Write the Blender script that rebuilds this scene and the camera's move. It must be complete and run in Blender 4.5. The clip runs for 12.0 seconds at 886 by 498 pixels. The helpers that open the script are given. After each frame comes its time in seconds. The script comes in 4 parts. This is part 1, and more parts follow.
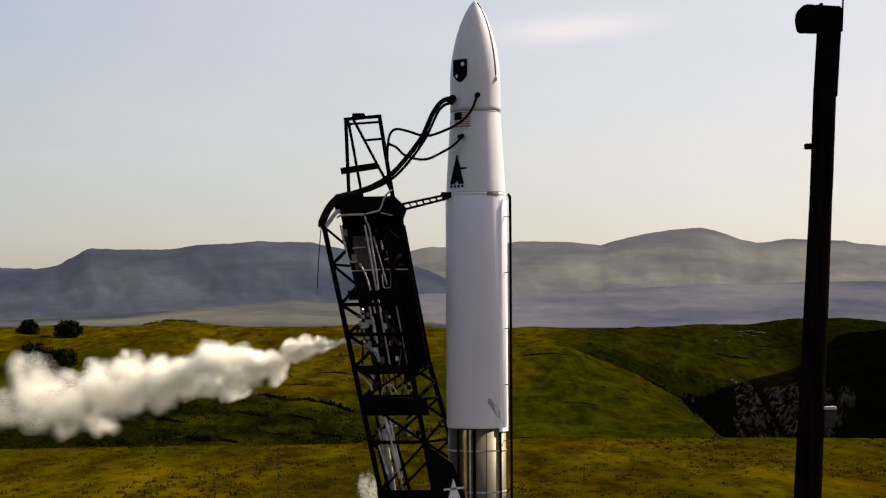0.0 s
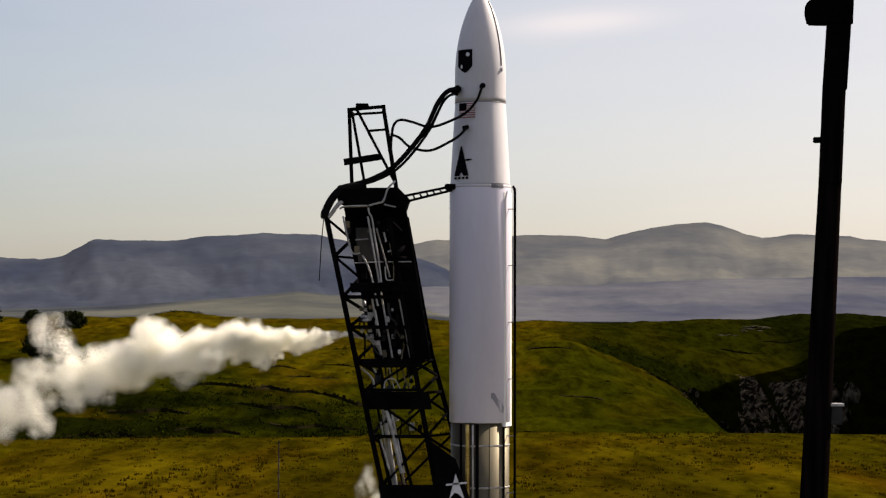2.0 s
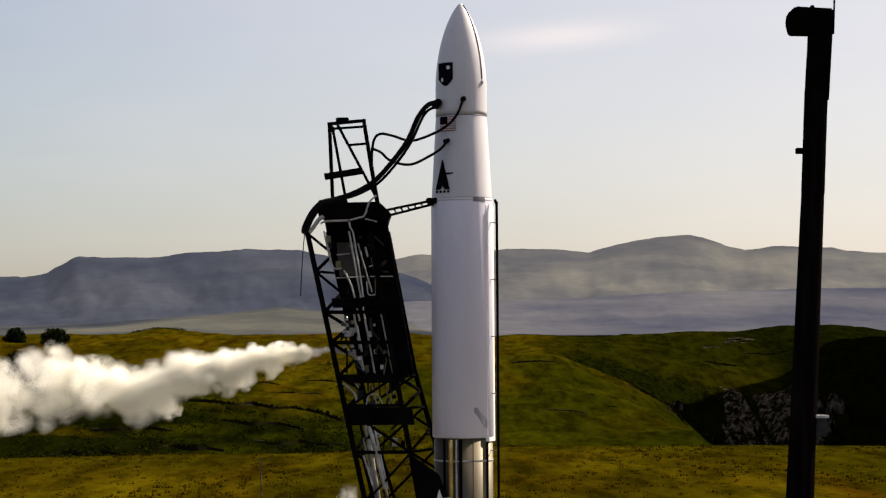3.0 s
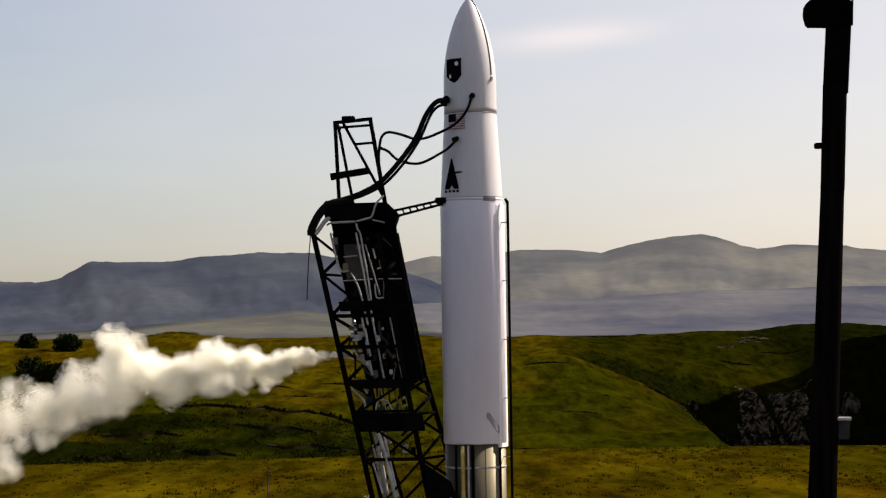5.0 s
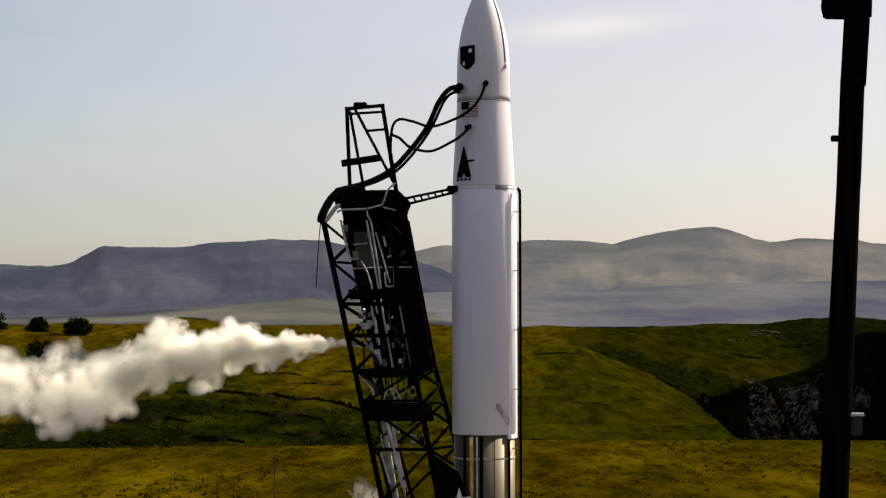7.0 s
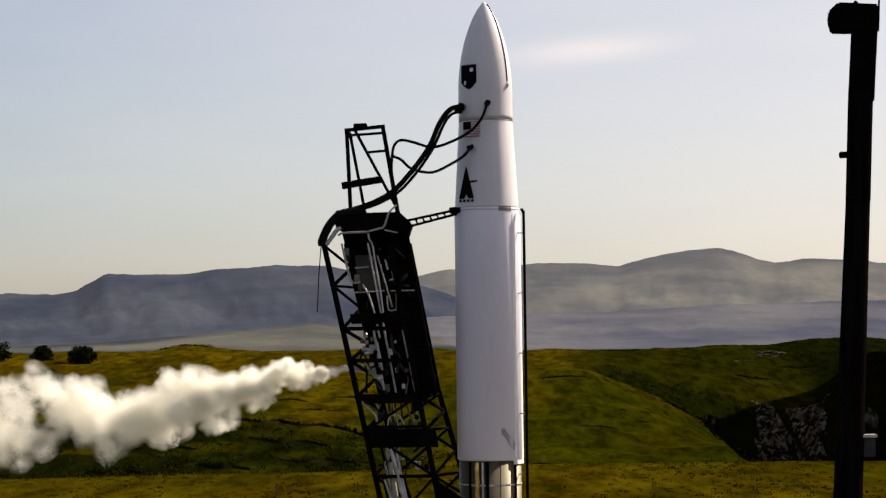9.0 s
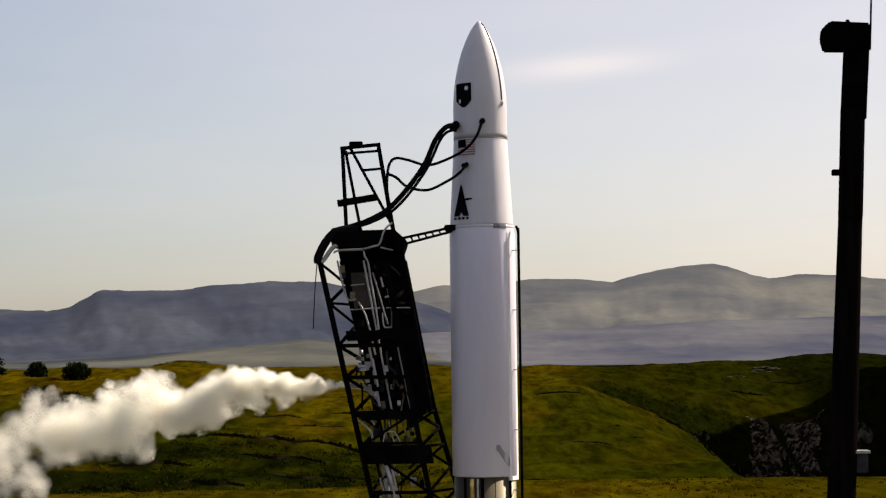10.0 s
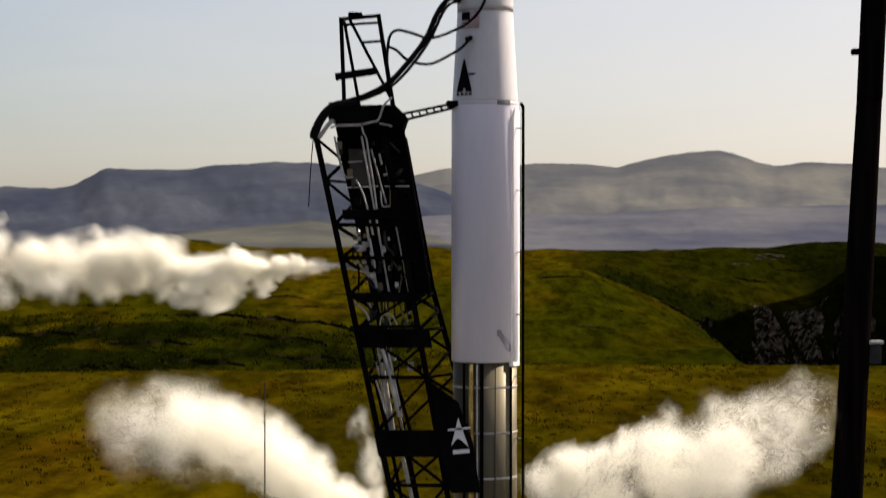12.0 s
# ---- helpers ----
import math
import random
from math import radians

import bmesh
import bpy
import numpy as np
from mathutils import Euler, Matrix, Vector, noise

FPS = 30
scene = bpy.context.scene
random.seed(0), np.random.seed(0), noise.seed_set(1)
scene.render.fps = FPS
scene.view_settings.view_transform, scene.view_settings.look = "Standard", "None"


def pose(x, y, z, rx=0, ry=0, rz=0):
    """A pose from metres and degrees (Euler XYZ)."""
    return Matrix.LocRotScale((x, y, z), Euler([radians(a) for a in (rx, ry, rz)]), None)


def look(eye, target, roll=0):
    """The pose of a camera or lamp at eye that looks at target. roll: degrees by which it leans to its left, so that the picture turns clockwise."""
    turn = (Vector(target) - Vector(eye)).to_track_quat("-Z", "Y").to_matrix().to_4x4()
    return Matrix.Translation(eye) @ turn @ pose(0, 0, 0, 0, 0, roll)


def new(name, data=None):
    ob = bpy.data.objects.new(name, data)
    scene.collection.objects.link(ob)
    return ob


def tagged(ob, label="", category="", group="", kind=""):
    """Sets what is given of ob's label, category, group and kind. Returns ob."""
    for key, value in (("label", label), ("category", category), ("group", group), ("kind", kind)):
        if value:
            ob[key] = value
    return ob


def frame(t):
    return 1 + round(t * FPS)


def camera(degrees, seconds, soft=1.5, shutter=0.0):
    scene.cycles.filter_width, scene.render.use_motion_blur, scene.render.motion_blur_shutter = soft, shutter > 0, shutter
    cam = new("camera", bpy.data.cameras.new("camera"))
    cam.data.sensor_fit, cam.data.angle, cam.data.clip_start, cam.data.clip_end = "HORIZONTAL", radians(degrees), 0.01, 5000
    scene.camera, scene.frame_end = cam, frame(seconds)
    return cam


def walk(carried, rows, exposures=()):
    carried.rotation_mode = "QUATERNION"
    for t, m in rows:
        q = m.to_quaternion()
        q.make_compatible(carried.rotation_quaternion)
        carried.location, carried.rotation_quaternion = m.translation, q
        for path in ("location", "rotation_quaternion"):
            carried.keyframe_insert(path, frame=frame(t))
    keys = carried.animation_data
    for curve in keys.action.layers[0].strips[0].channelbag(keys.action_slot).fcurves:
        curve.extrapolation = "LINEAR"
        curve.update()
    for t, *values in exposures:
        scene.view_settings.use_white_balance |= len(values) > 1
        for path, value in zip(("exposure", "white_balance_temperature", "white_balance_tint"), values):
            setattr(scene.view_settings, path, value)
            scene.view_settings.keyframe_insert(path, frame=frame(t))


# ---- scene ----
cam = camera(24.0, 12.0, soft=1.3, shutter=0.25)
# seconds, x, y, z, yaw, pitch, roll: a long lens on a hand-held camera that drifts a few metres forward
ROWS = [
    (0.0, -0.004, -44.974, 7.004, 0.915, 2.060, 0.269),
    (0.5, 0.006, -44.741, 7.012, 0.743, 2.282, 0.103),
    (1.0, 0.004, -44.919, 7.008, 0.860, 2.471, 0.307),
    (1.5, -0.004, -45.082, 7.011, 0.821, 2.201, 0.025),
    (2.0, 0.020, -44.459, 7.010, 1.046, 1.867, -0.108),
    (2.5, 0.023, -44.631, 7.010, 0.549, 2.384, 0.421),
    (3.0, 0.042, -44.223, 7.011, 0.596, 2.265, 0.369),
    (5.0, 0.092, -43.064, 7.044, 0.969, 2.315, 0.881),
    (5.5, 0.083, -43.571, 7.031, 1.330, 2.448, 0.272),
    (6.0, 0.081, -43.444, 7.032, 1.604, 2.410, 0.094),
    (6.5, 0.088, -43.097, 7.044, 1.247, 2.193, 0.122),
    (8.5, 0.118, -41.742, 7.059, 1.449, 1.890, 0.140),
    (9.0, 0.114, -41.921, 7.048, 1.410, 2.684, 0.728),
    (9.5, 0.095, -42.748, 7.060, 1.514, 3.291, 0.813),
    (10.0, 0.105, -42.171, 7.065, 1.258, 3.118, 0.776),
    (10.5, 0.116, -42.340, 7.056, 1.396, 3.284, 0.767),
    (11.0, 0.115, -41.945, 7.062, 1.082, 3.092, 0.529),
    (11.5, 0.104, -42.247, 7.060, 1.423, 2.609, 0.316),
    (11.6, 0.109, -42.049, 7.057, 1.416, 2.285, 0.274),
    (11.7, 0.115, -41.852, 7.053, 1.410, 1.960, 0.232),
    (11.8, 0.126, -41.440, 7.046, 1.396, 1.284, 0.144),
    (11.9, 0.137, -41.028, 7.039, 1.382, 0.608, 0.056),
    (12.0, 0.149, -40.600, 7.031, 1.367, -0.095, -0.035),
]
walk(cam, [(t, pose(x, y, z, 90 + pitch, roll, yaw)) for t, x, y, z, yaw, pitch, roll in ROWS])

# ---- light ----
SUN_EL, SUN_AZ = 42.0, 58.0  # the sun stands half high, beyond the rocket and to its right
scene.view_settings.exposure = 1.0
scene.view_settings.use_white_balance = True
scene.view_settings.white_balance_temperature, scene.view_settings.white_balance_tint = 6900, 14
world = bpy.data.worlds.new("world")
scene.world = world
world.use_nodes = True
wn, wl = world.node_tree.nodes, world.node_tree.links
bg = wn["Background"]
sky = wn.new("ShaderNodeTexSky")
sky.sky_type = "NISHITA"
sky.sun_disc = False
sky.sun_elevation, sky.sun_rotation = radians(SUN_EL), radians(SUN_AZ)
sky.air_density, sky.dust_density, sky.ozone_density = 0.9, 1.5, 1.6


def sky_math(op, *args):
    nd = wn.new("ShaderNodeMath")
    nd.operation = op
    for i, v in enumerate(args):
        if isinstance(v, (int, float)):
            nd.inputs[i].default_value = v
        else:
            wl.new(v, nd.inputs[i])
    return nd.outputs[0]


# a thin milky veil of high cloud, with one faint streak beyond the rocket
sky_co = wn.new("ShaderNodeTexCoord")
sep = wn.new("ShaderNodeSeparateXYZ")
wl.new(sky_co.outputs["Generated"], sep.inputs[0])
ahead = sky_math("MAXIMUM", sep.outputs[1], 0.05)
su, sv = sky_math("DIVIDE", sep.outputs[0], ahead), sky_math("DIVIDE", sep.outputs[2], ahead)
du = sky_math("DIVIDE", sky_math("SUBTRACT", su, 0.046), 0.036)
dv = sky_math("DIVIDE", sky_math("SUBTRACT", sky_math("SUBTRACT", sv, 0.1385), sky_math("MULTIPLY", su, 0.07)), 0.0060)
streak = sky_math("EXPONENT", sky_math("MULTIPLY", sky_math("ADD", sky_math("MULTIPLY", du, du), sky_math("MULTIPLY", dv, dv)), -1.0))
sky_map = wn.new("ShaderNodeMapping")
sky_map.inputs["Scale"].default_value = (3.0, 3.0, 14.0)
wl.new(sky_co.outputs["Generated"], sky_map.inputs[0])
cirrus = wn.new("ShaderNodeTexNoise")
cirrus.inputs["Scale"].default_value, cirrus.inputs["Detail"].default_value = 2.0, 6
wl.new(sky_map.outputs[0], cirrus.inputs["Vector"])
veil = wn.new("ShaderNodeMix")
veil.data_type = "RGBA"
veil.inputs[7].default_value = (9.7, 8.8, 8.5, 1)
sun_axis = wn.new("ShaderNodeVectorMath")
sun_axis.operation = "DOT_PRODUCT"
sun_axis.inputs[1].default_value = (math.sin(radians(SUN_AZ)) * math.cos(radians(SUN_EL)), math.cos(radians(SUN_AZ)) * math.cos(radians(SUN_EL)), math.sin(radians(SUN_EL)))
wl.new(sky_co.outputs["Generated"], sun_axis.inputs[0])
sunward = sky_math("MAXIMUM", sky_math("SUBTRACT", sun_axis.outputs["Value"], 0.28), 0.0)
haze = sky_math("ADD", sky_math("MULTIPLY_ADD", cirrus.outputs[0], 0.16, 0.05), sky_math("MULTIPLY", sunward, 0.82))
wl.new(sky_math("ADD", haze, sky_math("MULTIPLY", streak, 0.30)), veil.inputs[0])
wl.new(sky.outputs[0], veil.inputs[6])
wl.new(veil.outputs[2], bg.inputs[0])
bg.inputs[1].default_value = 0.0575
sun_data = bpy.data.lights.new("sun", "SUN")
sun_data.energy, sun_data.angle, sun_data.color = 5.0, radians(0.6), (1.0, 0.91, 0.76)
sun = new("sun", sun_data)
sun_dir = Vector((math.sin(radians(SUN_AZ)) * math.cos(radians(SUN_EL)), math.cos(radians(SUN_AZ)) * math.cos(radians(SUN_EL)), math.sin(radians(SUN_EL))))
sun.matrix_world = look(sun_dir * 200, (0, 0, 0))


# ---- materials ----
def mat(name, dark, light, scale=4.0, rough=0.6, metal=0.0, bump=0.0, detail=6.0, fine=0.0, stretch=(1, 1, 1), vary=0.0, spread=(0.3, 0.7)):
    """A surface whose colour wanders between two tones at one scale and, by fine, at a second one."""
    m = bpy.data.materials.new(name)
    m.use_nodes = True
    n, l = m.node_tree.nodes, m.node_tree.links
    b = n["Principled BSDF"]
    co = n.new("ShaderNodeTexCoord")
    mp = n.new("ShaderNodeMapping")
    mp.inputs["Scale"].default_value = stretch
    l.new(co.outputs["Object"], mp.inputs[0])
    a = n.new("ShaderNodeTexNoise")
    a.inputs["Scale"].default_value, a.inputs["Detail"].default_value = scale, detail
    l.new(mp.outputs[0], a.inputs["Vector"])
    r = n.new("ShaderNodeValToRGB")
    r.color_ramp.elements[0].position, r.color_ramp.elements[1].position = spread
    r.color_ramp.elements[0].color, r.color_ramp.elements[1].color = (*dark, 1), (*light, 1)
    l.new(a.outputs[0], r.inputs[0])
    out = r.outputs[0]
    f = n.new("ShaderNodeTexNoise")
    f.inputs["Scale"].default_value, f.inputs["Detail"].default_value = scale * 11, 4
    l.new(mp.outputs[0], f.inputs["Vector"])
    if fine:
        x = n.new("ShaderNodeMix")
        x.data_type, x.blend_type = "RGBA", "OVERLAY"
        x.inputs[0].default_value = fine
        l.new(out, x.inputs[6])
        l.new(f.outputs[0], x.inputs[7])
        out = x.outputs[2]
    if vary:
        o = n.new("ShaderNodeObjectInfo")
        g = n.new("ShaderNodeNewGeometry")
        s = n.new("ShaderNodeMath")
        s.operation = "ADD"
        l.new(o.outputs["Random"], s.inputs[0])
        l.new(g.outputs["Random Per Island"], s.inputs[1])
        h = n.new("ShaderNodeMath")
        h.operation = "MULTIPLY_ADD"
        h.inputs[1].default_value, h.inputs[2].default_value = vary, 1 - vary
        l.new(s.outputs[0], h.inputs[0])
        v = n.new("ShaderNodeHueSaturation")
        l.new(h.outputs[0], v.inputs["Value"])
        l.new(out, v.inputs["Color"])
        out = v.outputs[0]
    l.new(out, b.inputs["Base Color"])
    rr = n.new("ShaderNodeMapRange")
    rr.inputs[3].default_value, rr.inputs[4].default_value = max(0.02, rough - 0.12), min(1, rough + 0.12)
    l.new(f.outputs[0], rr.inputs[0])
    l.new(rr.outputs[0], b.inputs["Roughness"])
    b.inputs["Metallic"].default_value = metal
    if bump:
        k = n.new("ShaderNodeBump")
        k.inputs["Strength"].default_value, k.inputs["Distance"].default_value = bump, 0.02
        l.new(f.outputs[0], k.inputs["Height"])
        l.new(k.outputs[0], b.inputs["Normal"])
    return m


def flat(name, c, rough=0.6):
    return mat(name, tuple(v * 0.85 for v in c), tuple(min(1, v * 1.1) for v in c), 3.0, rough, fine=0.15)


WHITE = mat("rocket_white_paint", (0.52, 0.51, 0.555), (0.62, 0.61, 0.65), 1.2, 0.40, fine=0.10, stretch=(1, 1, 0.25), bump=0.03)
COVER = mat("white_cover_paint", (0.80, 0.80, 0.81), (0.90, 0.90, 0.90), 3.0, 0.30, fine=0.15, bump=0.15)
# the lower hull's brighter, lilac look is put into this base colour
BRIGHTER_WHITE = mat("lower_stage_brighter_white", (0.67, 0.65, 0.78), (0.77, 0.75, 0.88), 1.2, 0.35, fine=0.10, stretch=(1, 1, 0.25), bump=0.03)
STEEL = mat("bare_steel", (0.055, 0.047, 0.030), (0.125, 0.108, 0.072), 1.5, 0.5, 0.75, fine=0.2, stretch=(1, 1, 0.12), bump=0.04)
GOLD_GLINT = mat("golden_glint", (0.40, 0.26, 0.07), (0.75, 0.55, 0.20), 6.0, 0.3, 0.9, fine=0.3)
BLACK = mat("black_painted_steel", (0.002, 0.002, 0.0025), (0.0065, 0.006, 0.0065), 3.0, 0.7, fine=0.3, bump=0.1)
PANEL = mat("black_cover_sheet", (0.002, 0.002, 0.003), (0.006, 0.0055, 0.006), 2.0, 0.85, fine=0.3, bump=0.1)
PIPE = mat("pale_metal_pipe", (0.24, 0.23, 0.23), (0.56, 0.54, 0.54), 4.0, 0.35, 0.25, fine=0.3)
BRASS = mat("tan_insulation", (0.10, 0.08, 0.05), (0.24, 0.19, 0.11), 5.0, 0.7, fine=0.3)
TAN = mat("dull_brown_sheet", (0.020, 0.017, 0.013), (0.055, 0.046, 0.036), 3.0, 0.7, fine=0.3)
HOSE = mat("black_rubber_hose", (0.004, 0.004, 0.005), (0.012, 0.011, 0.012), 6.0, 0.7, fine=0.2, bump=0.2)
DECAL = flat("dark_decal_ink", (0.006, 0.0055, 0.008), 0.7)
RED = flat("red_decal_ink", (0.30, 0.07, 0.07), 0.5)
GREY = flat("grey_decal_ink", (0.16, 0.16, 0.19), 0.5)
SCUFF = flat("grey_scuff", (0.24, 0.24, 0.28), 0.5)
PALE = flat("pale_decal_ink", (0.62, 0.62, 0.66), 0.5)
WOOD = mat("dark_pole_timber", (0.0015, 0.0012, 0.0012), (0.0075, 0.0055, 0.005), 2.0, 0.9, fine=0.4, stretch=(3, 3, 0.2), bump=0.4)
BOX = mat("dark_housing_paint", (0.0015, 0.0014, 0.0014), (0.005, 0.004, 0.004), 3.0, 0.75, fine=0.2)
GREYBOX = mat("grey_junction_box", (0.02, 0.02, 0.022), (0.05, 0.05, 0.052), 4.0, 0.5, fine=0.2)
CONCRETE = mat("pad_concrete", (0.22, 0.21, 0.19), (0.36, 0.35, 0.32), 0.8, 0.85, fine=0.3, bump=0.3)
ROCK = mat("grey_cliff_rock", (0.006, 0.005, 0.003), (0.15, 0.122, 0.085), 0.5, 0.9, fine=0.6, bump=0.5, stretch=(1.6, 1.6, 0.7), spread=(0.47, 0.72))
PALE_ROCK = mat("pale_hill_rock", (0.012, 0.012, 0.007), (0.075, 0.066, 0.045), 0.8, 0.9, fine=0.5)
BARK = mat("tree_bark", (0.03, 0.022, 0.016), (0.08, 0.06, 0.045), 4.0, 0.9, fine=0.3)
LEAF = mat("dark_tree_leaves", (0.006, 0.009, 0.003), (0.018, 0.024, 0.006), 0.8, 0.7, vary=0.3)
SHRUB = mat("gully_shrub_leaves", (0.004, 0.008, 0.0004), (0.016, 0.020, 0.0008), 0.05, 0.9, vary=0.3)
for matte in (LEAF, SHRUB, ROCK, PALE_ROCK, DECAL, BLACK, PANEL, HOSE, WOOD, BOX, GREYBOX):
    matte.node_tree.nodes["Principled BSDF"].inputs["Specular IOR Level"].default_value = 0.0
TUFT = mat("meadow_grass_blades", (0.038, 0.027, 0.001), (0.082, 0.044, 0.0012), 0.06, 0.9, vary=0.15)


def grass_material():
    m = mat("hill_grass", (0.0085, 0.0118, 0.0003), (0.0305, 0.0290, 0.0008), 0.018, 0.9, stretch=(1, 0.35, 1), bump=0.0, detail=10, fine=0.35, spread=(0.35, 0.66))
    n, l = m.node_tree.nodes, m.node_tree.links
    b = n["Principled BSDF"]
    co = n.new("ShaderNodeTexCoord")
    drawn = n.new("ShaderNodeMapping")
    drawn.inputs["Scale"].default_value = (1, 0.22, 1)
    l.new(co.outputs["Object"], drawn.inputs[0])
    base = b.inputs["Base Color"].links[0].from_socket
    # dry, straw-coloured patches in the meadow
    p = n.new("ShaderNodeTexNoise")
    p.inputs["Scale"].default_value, p.inputs["Detail"].default_value = 0.07, 8
    l.new(drawn.outputs[0], p.inputs["Vector"])
    r = n.new("ShaderNodeValToRGB")
    r.color_ramp.elements[0].position, r.color_ramp.elements[1].position = 0.48, 0.80
    l.new(p.outputs[0], r.inputs[0])
    x = n.new("ShaderNodeMix")
    x.data_type = "RGBA"
    rd = n.new("ShaderNodeTexNoise")
    rd.inputs["Scale"].default_value, rd.inputs["Detail"].default_value = 0.16, 7
    l.new(drawn.outputs[0], rd.inputs["Vector"])
    tone = n.new("ShaderNodeValToRGB")
    tone.color_ramp.elements[0].position, tone.color_ramp.elements[1].position = 0.38, 0.62
    tone.color_ramp.elements[0].color, tone.color_ramp.elements[1].color = (0.046, 0.0225, 0.0008, 1), (0.076, 0.054, 0.0014, 1)
    l.new(rd.outputs[0], tone.inputs[0])
    l.new(tone.outputs[0], x.inputs[7])
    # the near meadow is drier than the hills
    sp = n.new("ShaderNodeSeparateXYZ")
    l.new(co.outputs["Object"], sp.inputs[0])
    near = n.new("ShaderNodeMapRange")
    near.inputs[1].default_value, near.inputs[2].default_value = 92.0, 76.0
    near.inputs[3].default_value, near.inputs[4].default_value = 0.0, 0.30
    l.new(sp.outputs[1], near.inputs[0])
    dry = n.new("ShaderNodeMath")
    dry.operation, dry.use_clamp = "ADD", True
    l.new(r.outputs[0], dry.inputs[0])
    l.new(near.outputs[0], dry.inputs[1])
    # the hill across the gully turns greener and darker towards the right
    right_ramp = n.new("ShaderNodeMapRange")
    right_ramp.inputs[1].default_value, right_ramp.inputs[2].default_value = 4.0, 24.0
    l.new(sp.outputs[0], right_ramp.inputs[0])
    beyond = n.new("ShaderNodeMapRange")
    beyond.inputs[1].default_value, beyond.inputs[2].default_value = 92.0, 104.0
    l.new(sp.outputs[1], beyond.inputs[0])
    hill_mask = n.new("ShaderNodeMath")
    hill_mask.operation = "MULTIPLY"
    l.new(right_ramp.outputs[0], hill_mask.inputs[0])
    l.new(beyond.outputs[0], hill_mask.inputs[1])
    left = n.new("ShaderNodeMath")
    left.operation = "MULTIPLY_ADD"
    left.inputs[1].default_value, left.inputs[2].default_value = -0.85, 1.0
    l.new(hill_mask.outputs[0], left.inputs[0])
    straw_mix = n.new("ShaderNodeMath")
    straw_mix.operation = "MULTIPLY"
    # straw tone lifted towards the hill crest to paint in its sunlit brightness
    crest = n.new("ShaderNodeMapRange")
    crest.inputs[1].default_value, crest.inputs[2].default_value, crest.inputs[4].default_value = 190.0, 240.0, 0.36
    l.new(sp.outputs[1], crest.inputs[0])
    straw_sunlit = n.new("ShaderNodeMath")
    straw_sunlit.operation, straw_sunlit.use_clamp = "ADD", True
    l.new(dry.outputs[0], straw_sunlit.inputs[0])
    l.new(crest.outputs[0], straw_sunlit.inputs[1])
    l.new(straw_sunlit.outputs[0], straw_mix.inputs[0])
    l.new(left.outputs[0], straw_mix.inputs[1])
    l.new(straw_mix.outputs[0], x.inputs[0])
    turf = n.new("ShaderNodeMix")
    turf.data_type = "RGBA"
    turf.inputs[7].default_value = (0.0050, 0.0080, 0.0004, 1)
    hill_mix = n.new("ShaderNodeMath")
    hill_mix.operation = "MULTIPLY"
    hill_mix.inputs[1].default_value = 0.86
    l.new(hill_mask.outputs[0], hill_mix.inputs[0])
    l.new(hill_mix.outputs[0], turf.inputs[0])
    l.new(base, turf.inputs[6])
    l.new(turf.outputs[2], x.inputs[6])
    # turf relief
    t = n.new("ShaderNodeTexNoise")
    t.inputs["Scale"].default_value, t.inputs["Detail"].default_value = 1.3, 8
    l.new(co.outputs["Object"], t.inputs["Vector"])
    k = n.new("ShaderNodeBump")
    k.inputs["Strength"].default_value, k.inputs["Distance"].default_value = 0.8, 0.25
    l.new(t.outputs[0], k.inputs["Height"])
    l.new(k.outputs[0], b.inputs["Normal"])
    l.new(x.outputs[2], b.inputs["Base Color"])
    b.inputs["Specular IOR Level"].default_value = 0.0
    # dark heath on the gully bank; the side valley's shade is painted in
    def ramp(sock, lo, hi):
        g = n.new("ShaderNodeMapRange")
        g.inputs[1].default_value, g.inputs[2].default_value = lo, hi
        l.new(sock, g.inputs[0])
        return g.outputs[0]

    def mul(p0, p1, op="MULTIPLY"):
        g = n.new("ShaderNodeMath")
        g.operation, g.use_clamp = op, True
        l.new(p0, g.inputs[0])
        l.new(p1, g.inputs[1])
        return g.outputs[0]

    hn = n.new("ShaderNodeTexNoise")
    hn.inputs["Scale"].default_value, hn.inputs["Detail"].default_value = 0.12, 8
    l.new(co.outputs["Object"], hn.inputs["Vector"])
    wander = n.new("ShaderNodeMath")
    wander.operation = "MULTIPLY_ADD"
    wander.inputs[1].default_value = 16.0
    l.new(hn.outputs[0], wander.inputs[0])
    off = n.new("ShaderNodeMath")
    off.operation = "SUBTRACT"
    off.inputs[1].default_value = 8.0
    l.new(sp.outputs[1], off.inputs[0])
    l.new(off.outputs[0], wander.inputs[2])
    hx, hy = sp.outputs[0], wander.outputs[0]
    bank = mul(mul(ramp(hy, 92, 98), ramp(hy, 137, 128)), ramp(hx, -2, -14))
    # shade of the side valley, painted into the ground colour by position
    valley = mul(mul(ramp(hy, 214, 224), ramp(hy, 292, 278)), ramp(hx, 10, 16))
    # also paints shade over the hillside right of the valley
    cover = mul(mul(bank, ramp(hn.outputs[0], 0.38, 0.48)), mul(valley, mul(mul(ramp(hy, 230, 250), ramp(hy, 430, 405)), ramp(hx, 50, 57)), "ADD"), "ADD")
    heath_and_shade = n.new("ShaderNodeMix")
    heath_and_shade.data_type = "RGBA"
    heath_and_shade.inputs[7].default_value = (0.0048, 0.0062, 0.0005, 1)
    l.new(cover, heath_and_shade.inputs[0])
    l.new(x.outputs[2], heath_and_shade.inputs[6])
    x = heath_and_shade
    # small dark specks and blotches at random
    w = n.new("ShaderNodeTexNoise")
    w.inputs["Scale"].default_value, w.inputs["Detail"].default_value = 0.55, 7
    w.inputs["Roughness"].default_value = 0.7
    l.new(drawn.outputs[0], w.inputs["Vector"])
